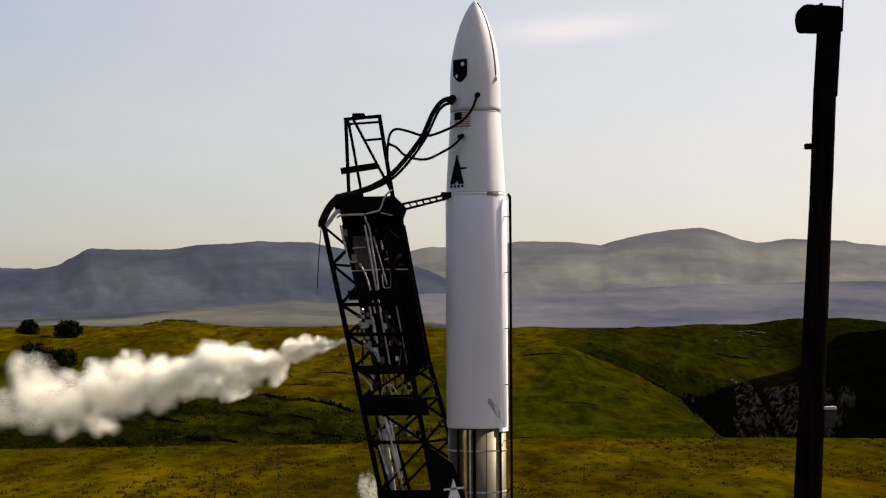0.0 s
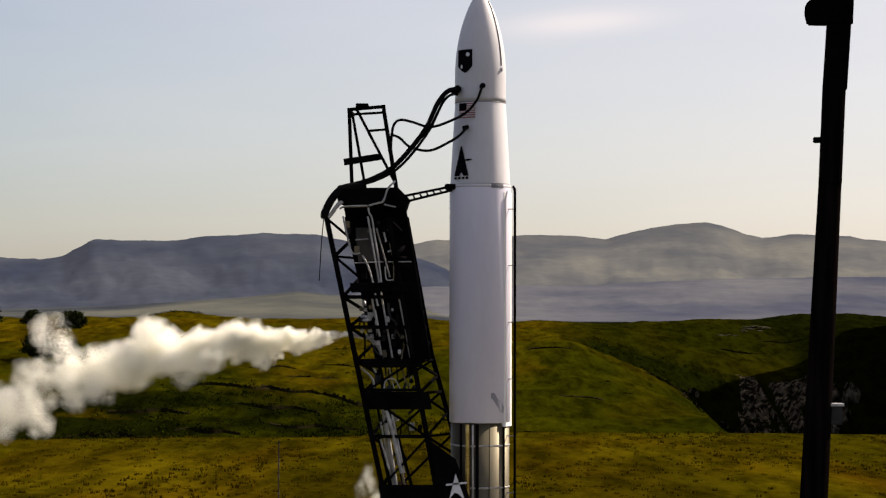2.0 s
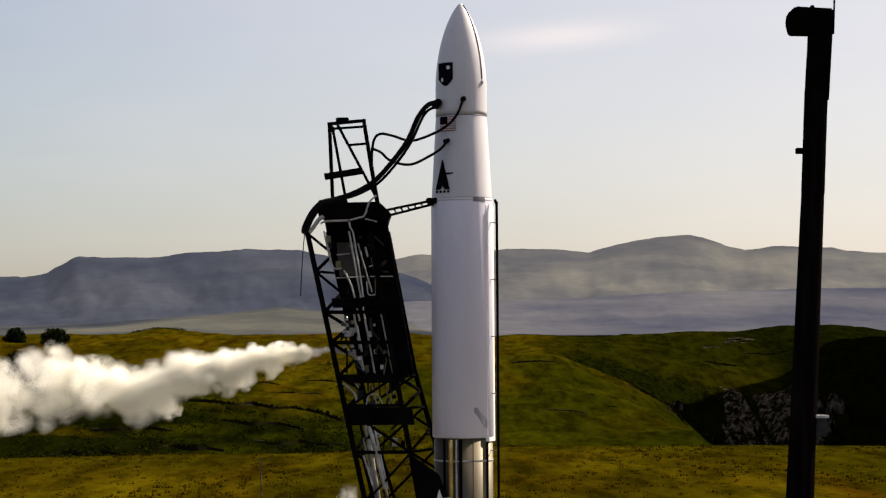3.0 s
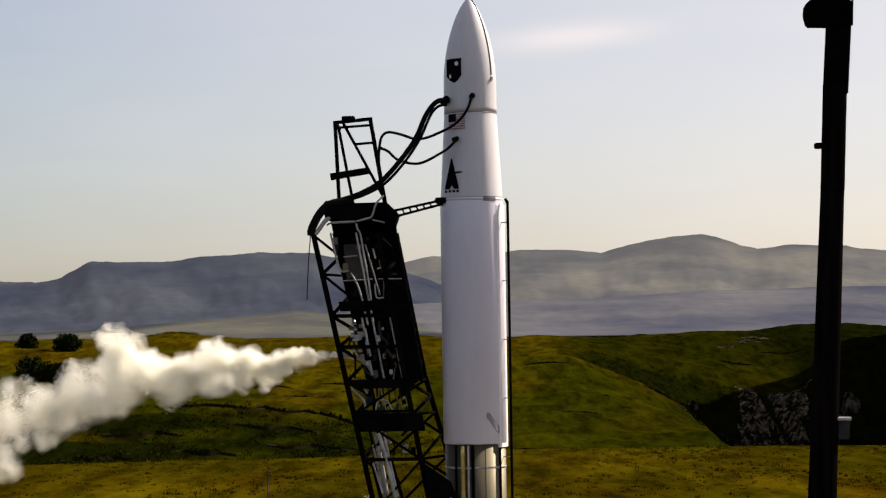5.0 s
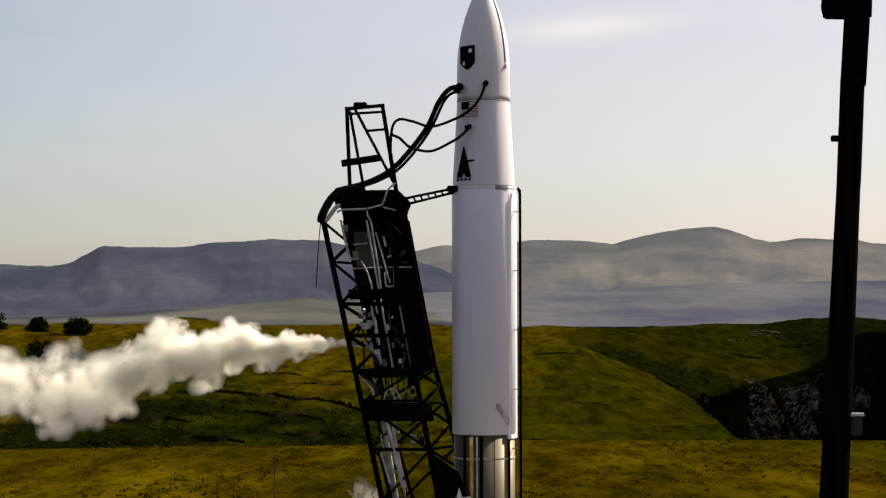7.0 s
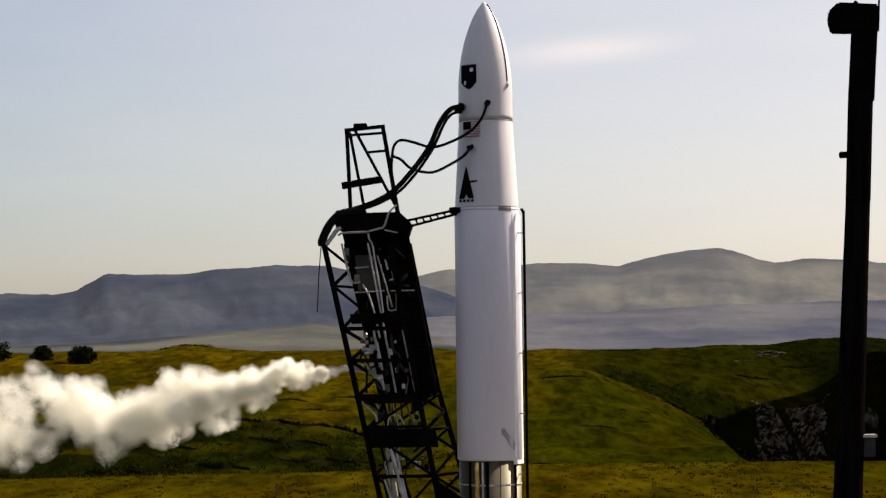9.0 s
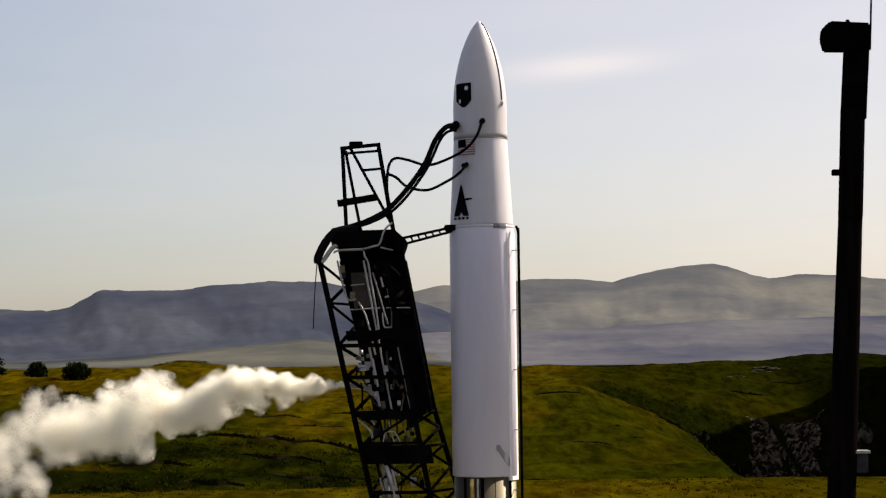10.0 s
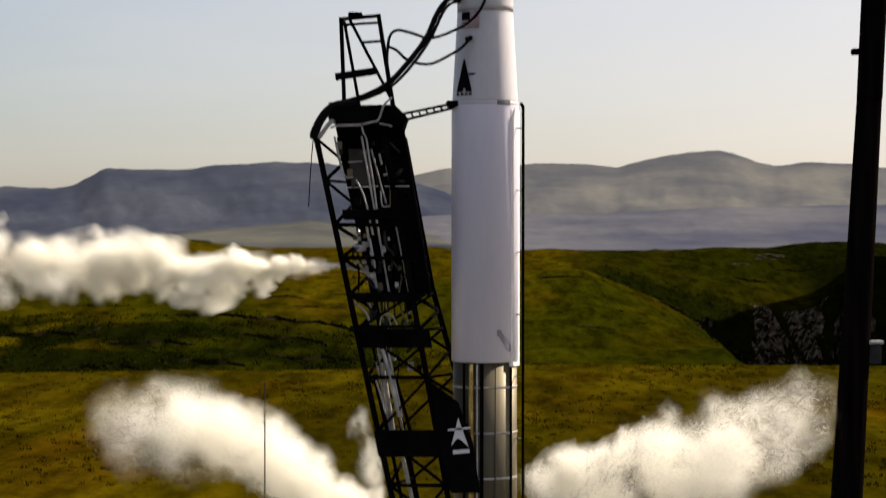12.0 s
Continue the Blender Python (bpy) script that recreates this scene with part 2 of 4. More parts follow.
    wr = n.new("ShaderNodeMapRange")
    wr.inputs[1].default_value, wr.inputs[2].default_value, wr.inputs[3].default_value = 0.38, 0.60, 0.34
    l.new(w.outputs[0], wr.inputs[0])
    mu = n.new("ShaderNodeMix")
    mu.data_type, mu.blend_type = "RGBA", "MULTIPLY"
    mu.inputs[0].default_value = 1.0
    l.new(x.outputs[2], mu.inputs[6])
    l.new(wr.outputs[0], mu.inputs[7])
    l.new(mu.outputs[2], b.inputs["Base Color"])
    return m


TUFT.node_tree.nodes["Principled BSDF"].inputs["Specular IOR Level"].default_value = 0.0
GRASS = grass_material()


def mountain_material(name, dark, light, veil, haze_glow):
    """Bare slopes of the distant backdrop; blue-grey tones and faint emission stand in for haze."""
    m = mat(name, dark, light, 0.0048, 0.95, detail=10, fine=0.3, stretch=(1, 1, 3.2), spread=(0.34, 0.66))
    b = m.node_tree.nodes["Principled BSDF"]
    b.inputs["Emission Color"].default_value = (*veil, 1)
    b.inputs["Emission Strength"].default_value = haze_glow
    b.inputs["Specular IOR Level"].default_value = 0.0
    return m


# per range: slope tones, then the colour and strength of the painted-in haze
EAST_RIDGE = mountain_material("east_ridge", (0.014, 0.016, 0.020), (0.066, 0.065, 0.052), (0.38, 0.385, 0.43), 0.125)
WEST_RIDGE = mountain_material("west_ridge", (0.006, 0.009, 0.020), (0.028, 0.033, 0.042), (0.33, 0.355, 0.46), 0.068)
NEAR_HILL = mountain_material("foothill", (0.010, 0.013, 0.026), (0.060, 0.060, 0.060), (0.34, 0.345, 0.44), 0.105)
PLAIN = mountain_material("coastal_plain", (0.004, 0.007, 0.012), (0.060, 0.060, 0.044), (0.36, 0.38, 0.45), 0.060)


def vapour_material(name):
    """Clots of droplets that scatter the light forwards and back alike."""
    m = bpy.data.materials.new(name)
    m.use_nodes = True
    n, l = m.node_tree.nodes, m.node_tree.links
    n.remove(n["Principled BSDF"])
    d, t, mix = n.new("ShaderNodeBsdfDiffuse"), n.new("ShaderNodeBsdfTranslucent"), n.new("ShaderNodeMixShader")
    d.inputs[0].default_value = t.inputs[0].default_value = (0.995, 0.985, 0.93, 1)
    mix.inputs[0].default_value = 0.5
    l.new(d.outputs[0], mix.inputs[1])
    l.new(t.outputs[0], mix.inputs[2])
    l.new(mix.outputs[0], n["Material Output"].inputs["Surface"])
    return m


VAPOUR = vapour_material("white_vapour")


# ---- builders ----
def mesh_of(name, bm, material, smooth=False):
    me = bpy.data.meshes.new(name)
    bmesh.ops.recalc_face_normals(bm, faces=bm.faces)
    bm.to_mesh(me)
    bm.free()
    me.materials.append(material)
    if smooth:
        for p in me.polygons:
            p.use_smooth = True
    return me


def thing(name, at, label, category, group="", kind=""):
    ob = new(name)
    ob.location = at
    ob.empty_display_size = 0.2
    return tagged(ob, label, category, group, kind)


def origin(ob):
    v = Vector((0, 0, 0))
    while ob:
        v += ob.location
        ob = ob.parent
    return v


def part(name, bm, material, parent, label="", smooth=False):
    """One mesh under a thing; the bmesh is in world metres."""
    bmesh.ops.translate(bm, verts=bm.verts, vec=-origin(parent))
    ob = new(name, mesh_of(name, bm, material, smooth))
    ob.parent = parent
    return tagged(ob, label)


def box(bm, lo, hi, bevel=0.0):
    r = bmesh.ops.create_cube(bm, size=1)
    c = [(a + b) / 2 for a, b in zip(lo, hi)]
    s = [b - a for a, b in zip(lo, hi)]
    for v in r["verts"]:
        v.co = Vector([v.co[i] * s[i] + c[i] for i in range(3)])
    if bevel:
        es = list({e for v in r["verts"] for e in v.link_edges})
        bmesh.ops.bevel(bm, geom=es, offset=bevel, segments=2, affect="EDGES")
    return bm


def beam(bm, p, q, w, h=None, bevel=0.15):
    """A square bar with slightly broken edges from p to q."""
    p, q = Vector(p), Vector(q)
    h = h or w
    d = (q - p).normalized()
    side = d.cross(Vector((0, 1, 0)) if abs(d.y) < 0.9 else Vector((1, 0, 0))).normalized()
    up = d.cross(side)
    ring = []
    k = bevel
    prof = [(1, 1 - k), (1 - k, 1), (k - 1, 1), (-1, 1 - k), (-1, k - 1), (k - 1, -1), (1 - k, -1), (1, k - 1)]
    for e in (p, q):
        ring.append([bm.verts.new(e + side * a * w / 2 + up * b * h / 2) for a, b in prof])
    for i in range(8):
        bm.faces.new((ring[0][i], ring[0][(i + 1) % 8], ring[1][(i + 1) % 8], ring[1][i]))
    bm.faces.new(ring[0][::-1])
    bm.faces.new(ring[1])
    return bm


def tube(bm, pts, radius, sides=10, steps=6):
    """A round hose along a smooth curve through the points; radius may be a pair, start and end."""
    pts = [Vector(p) for p in pts]
    path = []
    n = len(pts)
    for i in range(n - 1):
        a, b, c, d = pts[max(i - 1, 0)], pts[i], pts[i + 1], pts[min(i + 2, n - 1)]
        st = steps if n > 2 else 1
        for j in range(st):
            t = j / st
            path.append(0.5 * (2 * b + (c - a) * t + (2 * a - 5 * b + 4 * c - d) * t * t + (3 * b - a - 3 * c + d) * t ** 3))
    path.append(pts[-1])
    r0, r1 = radius if isinstance(radius, tuple) else (radius, radius)
    rings = []
    up = Vector((0.1, 1, 0.05)).normalized()
    for i, p in enumerate(path):
        d = (path[min(i + 1, len(path) - 1)] - path[max(i - 1, 0)]).normalized()
        s = d.cross(up).normalized()
        u = s.cross(d)
        r = r0 + (r1 - r0) * i / (len(path) - 1)
        rings.append([bm.verts.new(p + (s * math.cos(a) + u * math.sin(a)) * r) for a in (2 * math.pi * k / sides for k in range(sides))])
    for a, b in zip(rings, rings[1:]):
        for k in range(sides):
            bm.faces.new((a[k], a[(k + 1) % sides], b[(k + 1) % sides], b[k]))
    bm.faces.new(rings[0][::-1])
    bm.faces.new(rings[-1])
    return bm


def lathe(bm, prof, at=(0, 0), sides=72):
    rings = []
    for r, z in prof:
        rings.append([bm.verts.new((at[0] + r * math.cos(2 * math.pi * k / sides), at[1] + r * math.sin(2 * math.pi * k / sides), z)) for k in range(sides)])
    for a, b in zip(rings, rings[1:]):
        for k in range(sides):
            bm.faces.new((a[k], a[(k + 1) % sides], b[(k + 1) % sides], b[k]))
    bm.faces.new(rings[0][::-1])
    bm.faces.new(rings[-1])
    return bm


def xz(p, y):
    return (p[0], y, p[1])


def lerp(p, q, t):
    return tuple(a + (b - a) * t for a, b in zip(p, q))


def interp(x, xs, ys):
    return float(np.interp(x, xs, ys))


# ---- terrain ----
EYE_Y = -45.0  # the land is laid out by bearing and distance from the far side of the meadow
AZ = 3688.0


BEARINGS = np.arange(-1200.0, 2701.0, 4.0)


def along(xs, ys, soft=11):
    """A smooth line of heights by bearing."""
    line = np.interp(BEARINGS, xs, ys)
    k = np.hanning(2 * soft + 3)[1:-1]
    return np.convolve(np.pad(line, soft, mode="edge"), k / k.sum(), mode="valid")


L_EDGE = along((500, 900), (788, 777))
L_CREST = along((-100, 560, 900, 1000, 1110, 1190, 1280, 1500), (625, 630, 626, 617, 655, 695, 783, 805))
L_BANK = np.maximum(along((-100, 0, 330, 560, 650, 800, 950), (690, 700, 694, 716, 742, 752, 745)), L_CREST + 4)
L_DIP = along((980, 1080), (0, 24))
L_SHELF = along((-100, 600, 900, 1040, 1180, 1300, 1400, 1440, 1480, 1600), (592, 592, 602, 607, 645, 680, 688, 654, 614, 604))
# bearings of an unseen hill, added to block the sun from the side valley
L_SHADE_HILL = along((1650, 1780, 2400, 2700), (0, 1, 1, 0.6), 8)
L_RIDGE = along((-100, 150, 240, 275, 305, 345, 385, 900, 1100, 1300, 1400, 1500, 1568, 1800), (576, 575, 575, 570, 566, 571, 576, 586, 584, 578, 570, 569, 580, 594), 6)
RINGS = (100, 122, 129, 141, 158, 180, 250, 272, 300, 335, 430, 520, 900, 4600)


def ground_height(x, y):
    """Pad meadow, its drop, the gully bank, the hillside with its side valley, and the plateau beyond."""
    dx, dy = x, y - EYE_Y
    d = math.hypot(dx, dy)
    if d < 100 or dy <= 1:
        base = 0.0
    else:
        u = 843 + AZ * dx / dy + 16 * noise.noise(Vector((x * 0.06, y * 0.05, 9.0)))
        i = int(max(0, min(len(BEARINGS) - 1, (u + 1200) / 4)))
        edge, bank, crest, dip, shelf, ridge = L_EDGE[i], L_BANK[i], L_CREST[i], L_DIP[i], L_SHELF[i], L_RIDGE[i]
        rows = (edge, edge + 16, edge - 2, bank, crest, crest + dip - 2 * (1 - dip / 24), crest - 4, shelf, ridge, ridge + 7, 590, 583)
        hs = [0.0, 0.0] + [7 - (r - 575) * dd / AZ for r, dd in zip(rows, RINGS[2:])]
        # the last term raises the added hill that throws shade leftwards
        base = interp(d, RINGS, hs) + 54 * L_SHADE_HILL[i] * max(0.0, 1 - ((d - 340) / 110) ** 2)
    if d < 60:
        return base
    amp = min(1.0, (d - 60) / 120)
    n = noise.fractal(Vector((x * 0.05, y * 0.03, 3.1)), 0.8, 2.1, 5)
    m = noise.fractal(Vector((x * 0.011, y * 0.008, 7.7)), 0.9, 2.0, 3)
    hill = min(1.0, max(0.0, (d - 140) / 60))
    # cattle terraces and small scarps across the slopes
    scarp = noise.noise(Vector((x * 0.02, y * 0.09, 2.0)))
    lip = max(0.0, 1 - abs(scarp) * 9) * hill * (1.0 if d < 440 else 0.0)
    return base + 0.19 * n * amp + hill * (0.42 * n + 0.5 * m) * (1.0 if d < 470 else 0.25) + 0.35 * lip


def build_ground():
    azs = [a for a in np.linspace(-15.0, 15.0, 420)] + [a for a in np.linspace(15.0, 345.0, 90)[1:-1]]
    ds = list(np.geomspace(1.0, 95, 26)) + list(np.linspace(97, 136, 22)) + list(np.linspace(138, 340, 92)) + list(np.linspace(345, 560, 40)) + list(np.geomspace(600, 4700, 18))
    verts, faces = [(0, EYE_Y, 0.0)], []
    na = len(azs)
    for d in ds:
        for a in azs:
            x, y = d * math.sin(radians(a)), EYE_Y + d * math.cos(radians(a))
            verts.append((x, y, ground_height(x, y)))
    for i in range(len(ds) - 1):
        for j in range(na):
            k = (j + 1) % na
            faces.append((1 + i * na + j, 1 + (i + 1) * na + j, 1 + (i + 1) * na + k, 1 + i * na + k))
    for j in range(na):
        faces.append((0, 1 + j, 1 + (j + 1) % na))
    me = bpy.data.meshes.new("ground")
    me.from_pydata(verts, [], faces)
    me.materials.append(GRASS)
    for p in me.polygons:
        p.use_smooth = True
    me.update()
    return tagged(new("ground", me), "rolling olive-green coastal grassland with dry patches", "ground", kind="structure")


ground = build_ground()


def mountain(name, dist, depth, crest, foot, material, label, rough, seed):
    """A far range as relief: crest heights by bearing, falling towards the viewer."""
    verts, faces = [], []
    nu, nv = 520, 26
    for i in range(nv):
        v = i / (nv - 1)
        for j in range(nu):
            u = -900 + 3500 * j / (nu - 1)
            h = crest(u)
            d = dist - depth * v
            x = (u - 843) / AZ * d
            fall = (1 - v) ** 1.3
            gul = noise.fractal(Vector((u * 0.010, v * 4.5, seed)), 0.7, 2.1, 6)
            z = foot + (7 + (575 - h) / AZ * dist - foot) * fall + rough * gul * (0.10 + math.sin(math.pi * min(1, v * 1.1)))
            if i == 0:
                z += rough * 0.12 * noise.fractal(Vector((u * 0.04, 0, seed)), 0.8, 2, 4)
            verts.append((x, EYE_Y + d + 6 * gul * math.sin(math.pi * v), z))
    for i in range(nv - 1):
        for j in range(nu - 1):
            a = i * nu + j
            faces.append((a, a + 1, a + nu + 1, a + nu))
    me = bpy.data.meshes.new(name)
    me.from_pydata(verts, [], faces)
    me.materials.append(material)
    for p in me.polygons:
        p.use_smooth = True
    return tagged(new(name, me), label, "mountain", kind="structure")


def west_crest(u):
    return interp(u, (-900, -150, -20, 60, 100, 140, 155, 200, 300, 350, 450, 550, 600, 680, 760, 860, 950), (500, 476, 470, 474, 468, 446, 438, 440, 440, 433, 428, 428, 440, 457, 480, 530, 580))


def east_crest(u):
    return interp(u, (560, 650, 690, 727, 760, 843, 920, 1000, 1065, 1110, 1180, 1240, 1262, 1310, 1340, 1400, 1490, 1520, 1580, 1800, 2600),
                  (580, 480, 455, 445, 438, 440, 429, 431, 437, 424, 411, 407, 410, 428, 434, 428, 431, 437, 441, 460, 500))


def foot_crest(u):
    return interp(u, (480, 560, 640, 740, 900, 1000, 1150, 1300, 1500, 2600), (580, 548, 530, 522, 519, 520, 512, 506, 503, 510))


def plain_crest(u):
    return interp(u, (-900, 0, 200, 420, 520, 580, 700, 760, 850), (560, 563, 556, 541, 530, 537, 536, 545, 580))


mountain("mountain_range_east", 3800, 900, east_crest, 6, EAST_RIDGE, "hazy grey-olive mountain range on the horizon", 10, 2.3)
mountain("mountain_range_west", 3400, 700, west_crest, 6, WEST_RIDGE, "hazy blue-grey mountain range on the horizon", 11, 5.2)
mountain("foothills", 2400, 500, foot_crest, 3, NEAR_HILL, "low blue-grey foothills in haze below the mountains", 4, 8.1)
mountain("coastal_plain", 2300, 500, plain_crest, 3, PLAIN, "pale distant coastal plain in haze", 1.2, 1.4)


# ---- the rocket ----
RX, RY = 0.0, 0.0


def shell_patch(bm, x0, x1, z0, z1, radius, out=0.006, mask=None, nx=14, nz=14):
    """A decal's curved sheet on the camera side of the hull; mask says which cells it keeps."""
    g = {}
    for i in range(nx + 1):
        for j in range(nz + 1):
            x, z = x0 + (x1 - x0) * i / nx, z0 + (z1 - z0) * j / nz
            r = radius(z) + out
            a = max(-0.995, min(0.995, x / r))
            g[i, j] = bm.verts.new((a * r, -math.sqrt(1 - a * a) * r, z))
    for i in range(nx):
        for j in range(nz):
            if mask is None or mask((i + 0.5) / nx, (j + 0.5) / nz):
                bm.faces.new((g[i, j], g[i + 1, j], g[i + 1, j + 1], g[i, j + 1]))
    bmesh.ops.delete(bm, geom=[v for v in bm.verts if not v.link_faces], context="VERTS")
    return bm


def hull_radius(z):
    return interp(z, (4.78, 9.78, 11.57, 12.30, 12.80, 13.40, 13.78, 13.95, 14.01), (0.655, 0.655, 0.54, 0.535, 0.485, 0.315, 0.16, 0.075, 0.0))


def in_star(u, v):
    """A tall pointed star with a swept cross stroke."""
    w = 0.37 * (1 - v) + 0.03
    notch = v < 0.13 and abs(u - 0.42) < (0.13 - v) * 0.9
    return (abs(u - 0.42) < w and not notch) or (abs(v - 0.52 - 0.05 * (u - 0.5)) < 0.03 and u > 0.42)


def build_rocket():
    r = thing("rocket", (RX, RY, 0), "tall white slender rocket standing upright on its pad", "rocket")
    body = lathe(bmesh.new(), [(0.62, 4.775), (0.655, 4.80), (0.655, 9.76), (0.652, 9.79)])
    part("lower_stage", body, BRIGHTER_WHITE, r, "bright white lower stage", True)
    part("upper_stage", lathe(bmesh.new(), [(0.648, 9.793), (0.640, 9.85), (0.543, 11.55), (0.540, 11.562)]), WHITE, r, smooth=True)
    part("stage_joint", lathe(bmesh.new(), [(0.653, 9.75), (0.660, 9.765), (0.660, 9.80), (0.648, 9.81)]), WHITE, r, smooth=True)
    part("separation_ring", lathe(bmesh.new(), [(0.538, 11.560), (0.547, 11.563), (0.547, 11.577), (0.538, 11.580)]), GREY, r, "thin grey seam below the nose fairing", True)
    prof = []
    for k in range(40):
        z = 11.575 + (14.005 - 11.575) * math.sin(math.pi / 2 * k / 39)
        s = max(0.0, (z - 12.15) / (14.01 - 12.15))
        rad = 0.545 * max(0.0, 1 - s ** 2.0) ** 0.75 if s > 0 else 0.545
        prof.append((max(rad, 0.004), z))
    part("nose_fairing", lathe(bmesh.new(), prof), WHITE, r, "white pointed nose fairing", True)
    # the joint between the fairing's two halves, and its end fitting
    seam = [(rad * 0.82, -rad * 0.575 - 0.003, z) for rad, z in prof if 12.30 < z < 13.97]
    part("fairing_seam", tube(bmesh.new(), seam, 0.013, 6, 2), DECAL, r, "dark joint line down the nose fairing")
    part("seam_fitting", box(bmesh.new(), (0.415, -0.345, 12.23), (0.470, -0.285, 12.31), 0.008), WHITE, r)
    # bare metal engine bay with its hoops
    bay = part("engine_bay", lathe(bmesh.new(), [(0.615, 1.86), (0.622, 1.88), (0.622, 4.77)]), STEEL, r, "bare steel engine section", True)
    for z in (4.30, 3.42, 2.55):
        part("hoop", lathe(bmesh.new(), [(0.622, z - 0.02), (0.632, z - 0.012), (0.632, z + 0.012), (0.622, z + 0.02)]), PIPE, bay, smooth=True)
    for x, w, m in ((-0.06, 0.07, BLACK), (0.50, 0.05, BLACK), (-0.40, 0.05, BLACK), (0.20, 0.02, STEEL)):
        y = -math.sqrt(0.63 ** 2 - x * x)
        part("stringer", beam(bmesh.new(), (x, y, 1.9), (x, y, 4.76), w, 0.04), m, bay)
    # the bay's golden reflection, added as a gold-coloured tube, next to a thin pipe
    for x, m in ((-0.26, GOLD_GLINT), (-0.15, PIPE)):
        y = -math.sqrt(0.65 ** 2 - x * x)
        part("bay_line", tube(bmesh.new(), [(x, y, 1.9), (x, y - 0.01, 3.4), (x, y, 4.75)], 0.05 if m is GOLD_GLINT else 0.02, 12), m, bay, "golden reflection streak on the steel bay" if m is GOLD_GLINT else "", True)
    for k in range(5):
        a = 2 * math.pi * k / 5
        part("engine_nozzle", lathe(bmesh.new(), [(0.06, 1.88), (0.07, 1.76), (0.13, 1.56), (0.16, 1.36), (0.15, 1.36), (0.05, 1.8)], (0.38 * math.cos(a), 0.38 * math.sin(a)), 20), STEEL, r, smooth=True)
    # cable raceway down the sunny side
    rw = part("raceway", tube(bmesh.new(), [(0.69, -0.26, 9.79), (0.725, -0.27, 9.70), (0.735, -0.27, 9.5), (0.735, -0.27, 7), (0.735, -0.27, 1.9)], 0.028, 8), BLACK, r, "dark pipe down the side")
    for z in (9.3, 8.1, 6.9, 5.7, 4.5, 3.3):
        part("bracket", beam(bmesh.new(), (0.55, -0.25, z), (0.735, -0.27, z), 0.02), GREY, rw)
    cover = bmesh.new()
    foot, head = ([cover.verts.new((x, y, z)) for x, y in ((0.50, -0.43), (0.53, -0.40), (0.672, -0.05), (0.668, 0.02), (0.60, 0.08), (0.44, -0.40))] for z in (4.70, 9.66))
    cover.faces.new(foot)
    cover.faces.new(head)
    for k in range(6):
        cover.faces.new((foot[k], foot[(k + 1) % 6], head[(k + 1) % 6], head[k]))
    part("cable_cover", cover, COVER, r, "bright white cable cover down the hull")
    part("cover_seam", beam(bmesh.new(), (0.522, -0.385, 5.6), (0.522, -0.385, 4.70), 0.02, 0.03), GREY, r)
    part("access_panel", shell_patch(bmesh.new(), 0.232, 0.488, 9.732, 9.829, hull_radius), GREY, r, "small grey panel")
    part("scuff", shell_patch(bmesh.new(), 0.232, 0.500, 4.988, 5.415, hull_radius, mask=lambda u, v: abs(v - (1 - u * 0.9)) < 0.22), GREY, r, "grey scuffed hatch edge")
    scuff = bpy.data.objects["scuff"]
    scuff.data.materials[0] = SCUFF
    part("port", lathe(bmesh.new(), [(0.05, -0.02), (0.06, 0.0), (0.05, 0.03)], sides=16), DECAL, r)
    bpy.data.objects["port"].matrix_basis = pose(0.05, -0.535, 11.90, 90, 0, 0)
    # decals
    fair = lambda z: interp(z, (11.57, 12.15, 12.4, 12.8, 13.1), (0.546, 0.546, 0.543, 0.505, 0.43))
    shield = lambda u, v: v > 0.28 or abs(u - 0.5) < 0.5 * (v / 0.28) ** 0.6
    part("shield_emblem", shell_patch(bmesh.new(), -0.476, -0.171, 12.183, 12.683, fair, mask=shield, nx=36, nz=44), DECAL, r, "dark shield-shaped emblem")
    spot = lambda u, v: (u - 0.55) ** 2 + (v - 0.5) ** 2 < 0.2
    part("emblem_mark", shell_patch(bmesh.new(), -0.317, -0.232, 12.524, 12.622, fair, 0.010, spot), PALE, r)
    part("emblem_mark", shell_patch(bmesh.new(), -0.427, -0.378, 12.268, 12.366, fair, 0.010, spot), PALE, r)
    fl = part("flag_decal", shell_patch(bmesh.new(), -0.451, -0.110, 11.220, 11.537, hull_radius), PALE, r, "small striped flag decal")
    zt, zb = 11.537, 11.220
    for k in range(7):
        za = zt + (zb - zt) * (2 * k) / 13
        part("stripe", shell_patch(bmesh.new(), -0.451, -0.110, zt + (zb - zt) * (2 * k + 1) / 13, za, hull_radius, 0.010, nz=1), RED, fl)
    part("canton", shell_patch(bmesh.new(), -0.451, -0.293, zt + (zb - zt) * 0.5, zt, hull_radius, 0.013), DECAL, fl)
    part("star_logo", shell_patch(bmesh.new(), -0.561, -0.183, 9.988, 10.622, hull_radius, mask=in_star, nx=44, nz=60), DECAL, r, "black upright star emblem")
    for k in range(4):
        part("logo_bar", shell_patch(bmesh.new(), -0.549 + k * 0.08, -0.549 + k * 0.08 + 0.05, 9.921, 9.970, hull_radius, nx=2, nz=2), DECAL, r)
    # sockets where the lines plug in
    for (x, z), s in (((-0.49, 11.83), 0.075), ((0.05, 11.89), 0.05), ((-0.28, 11.02), 0.045)):
        rr = hull_radius(z)
        y = -math.sqrt(max(0.0, rr * rr - x * x))
        d = Vector((x, y, 0)).normalized()
        part("socket", tube(bmesh.new(), [Vector((x, y, z)) - d * 0.03, Vector((x, y, z)) + d * 0.09 - Vector((0.03, 0, 0.02))], s, 14), BLACK, r)
    return r


rocket = build_rocket()


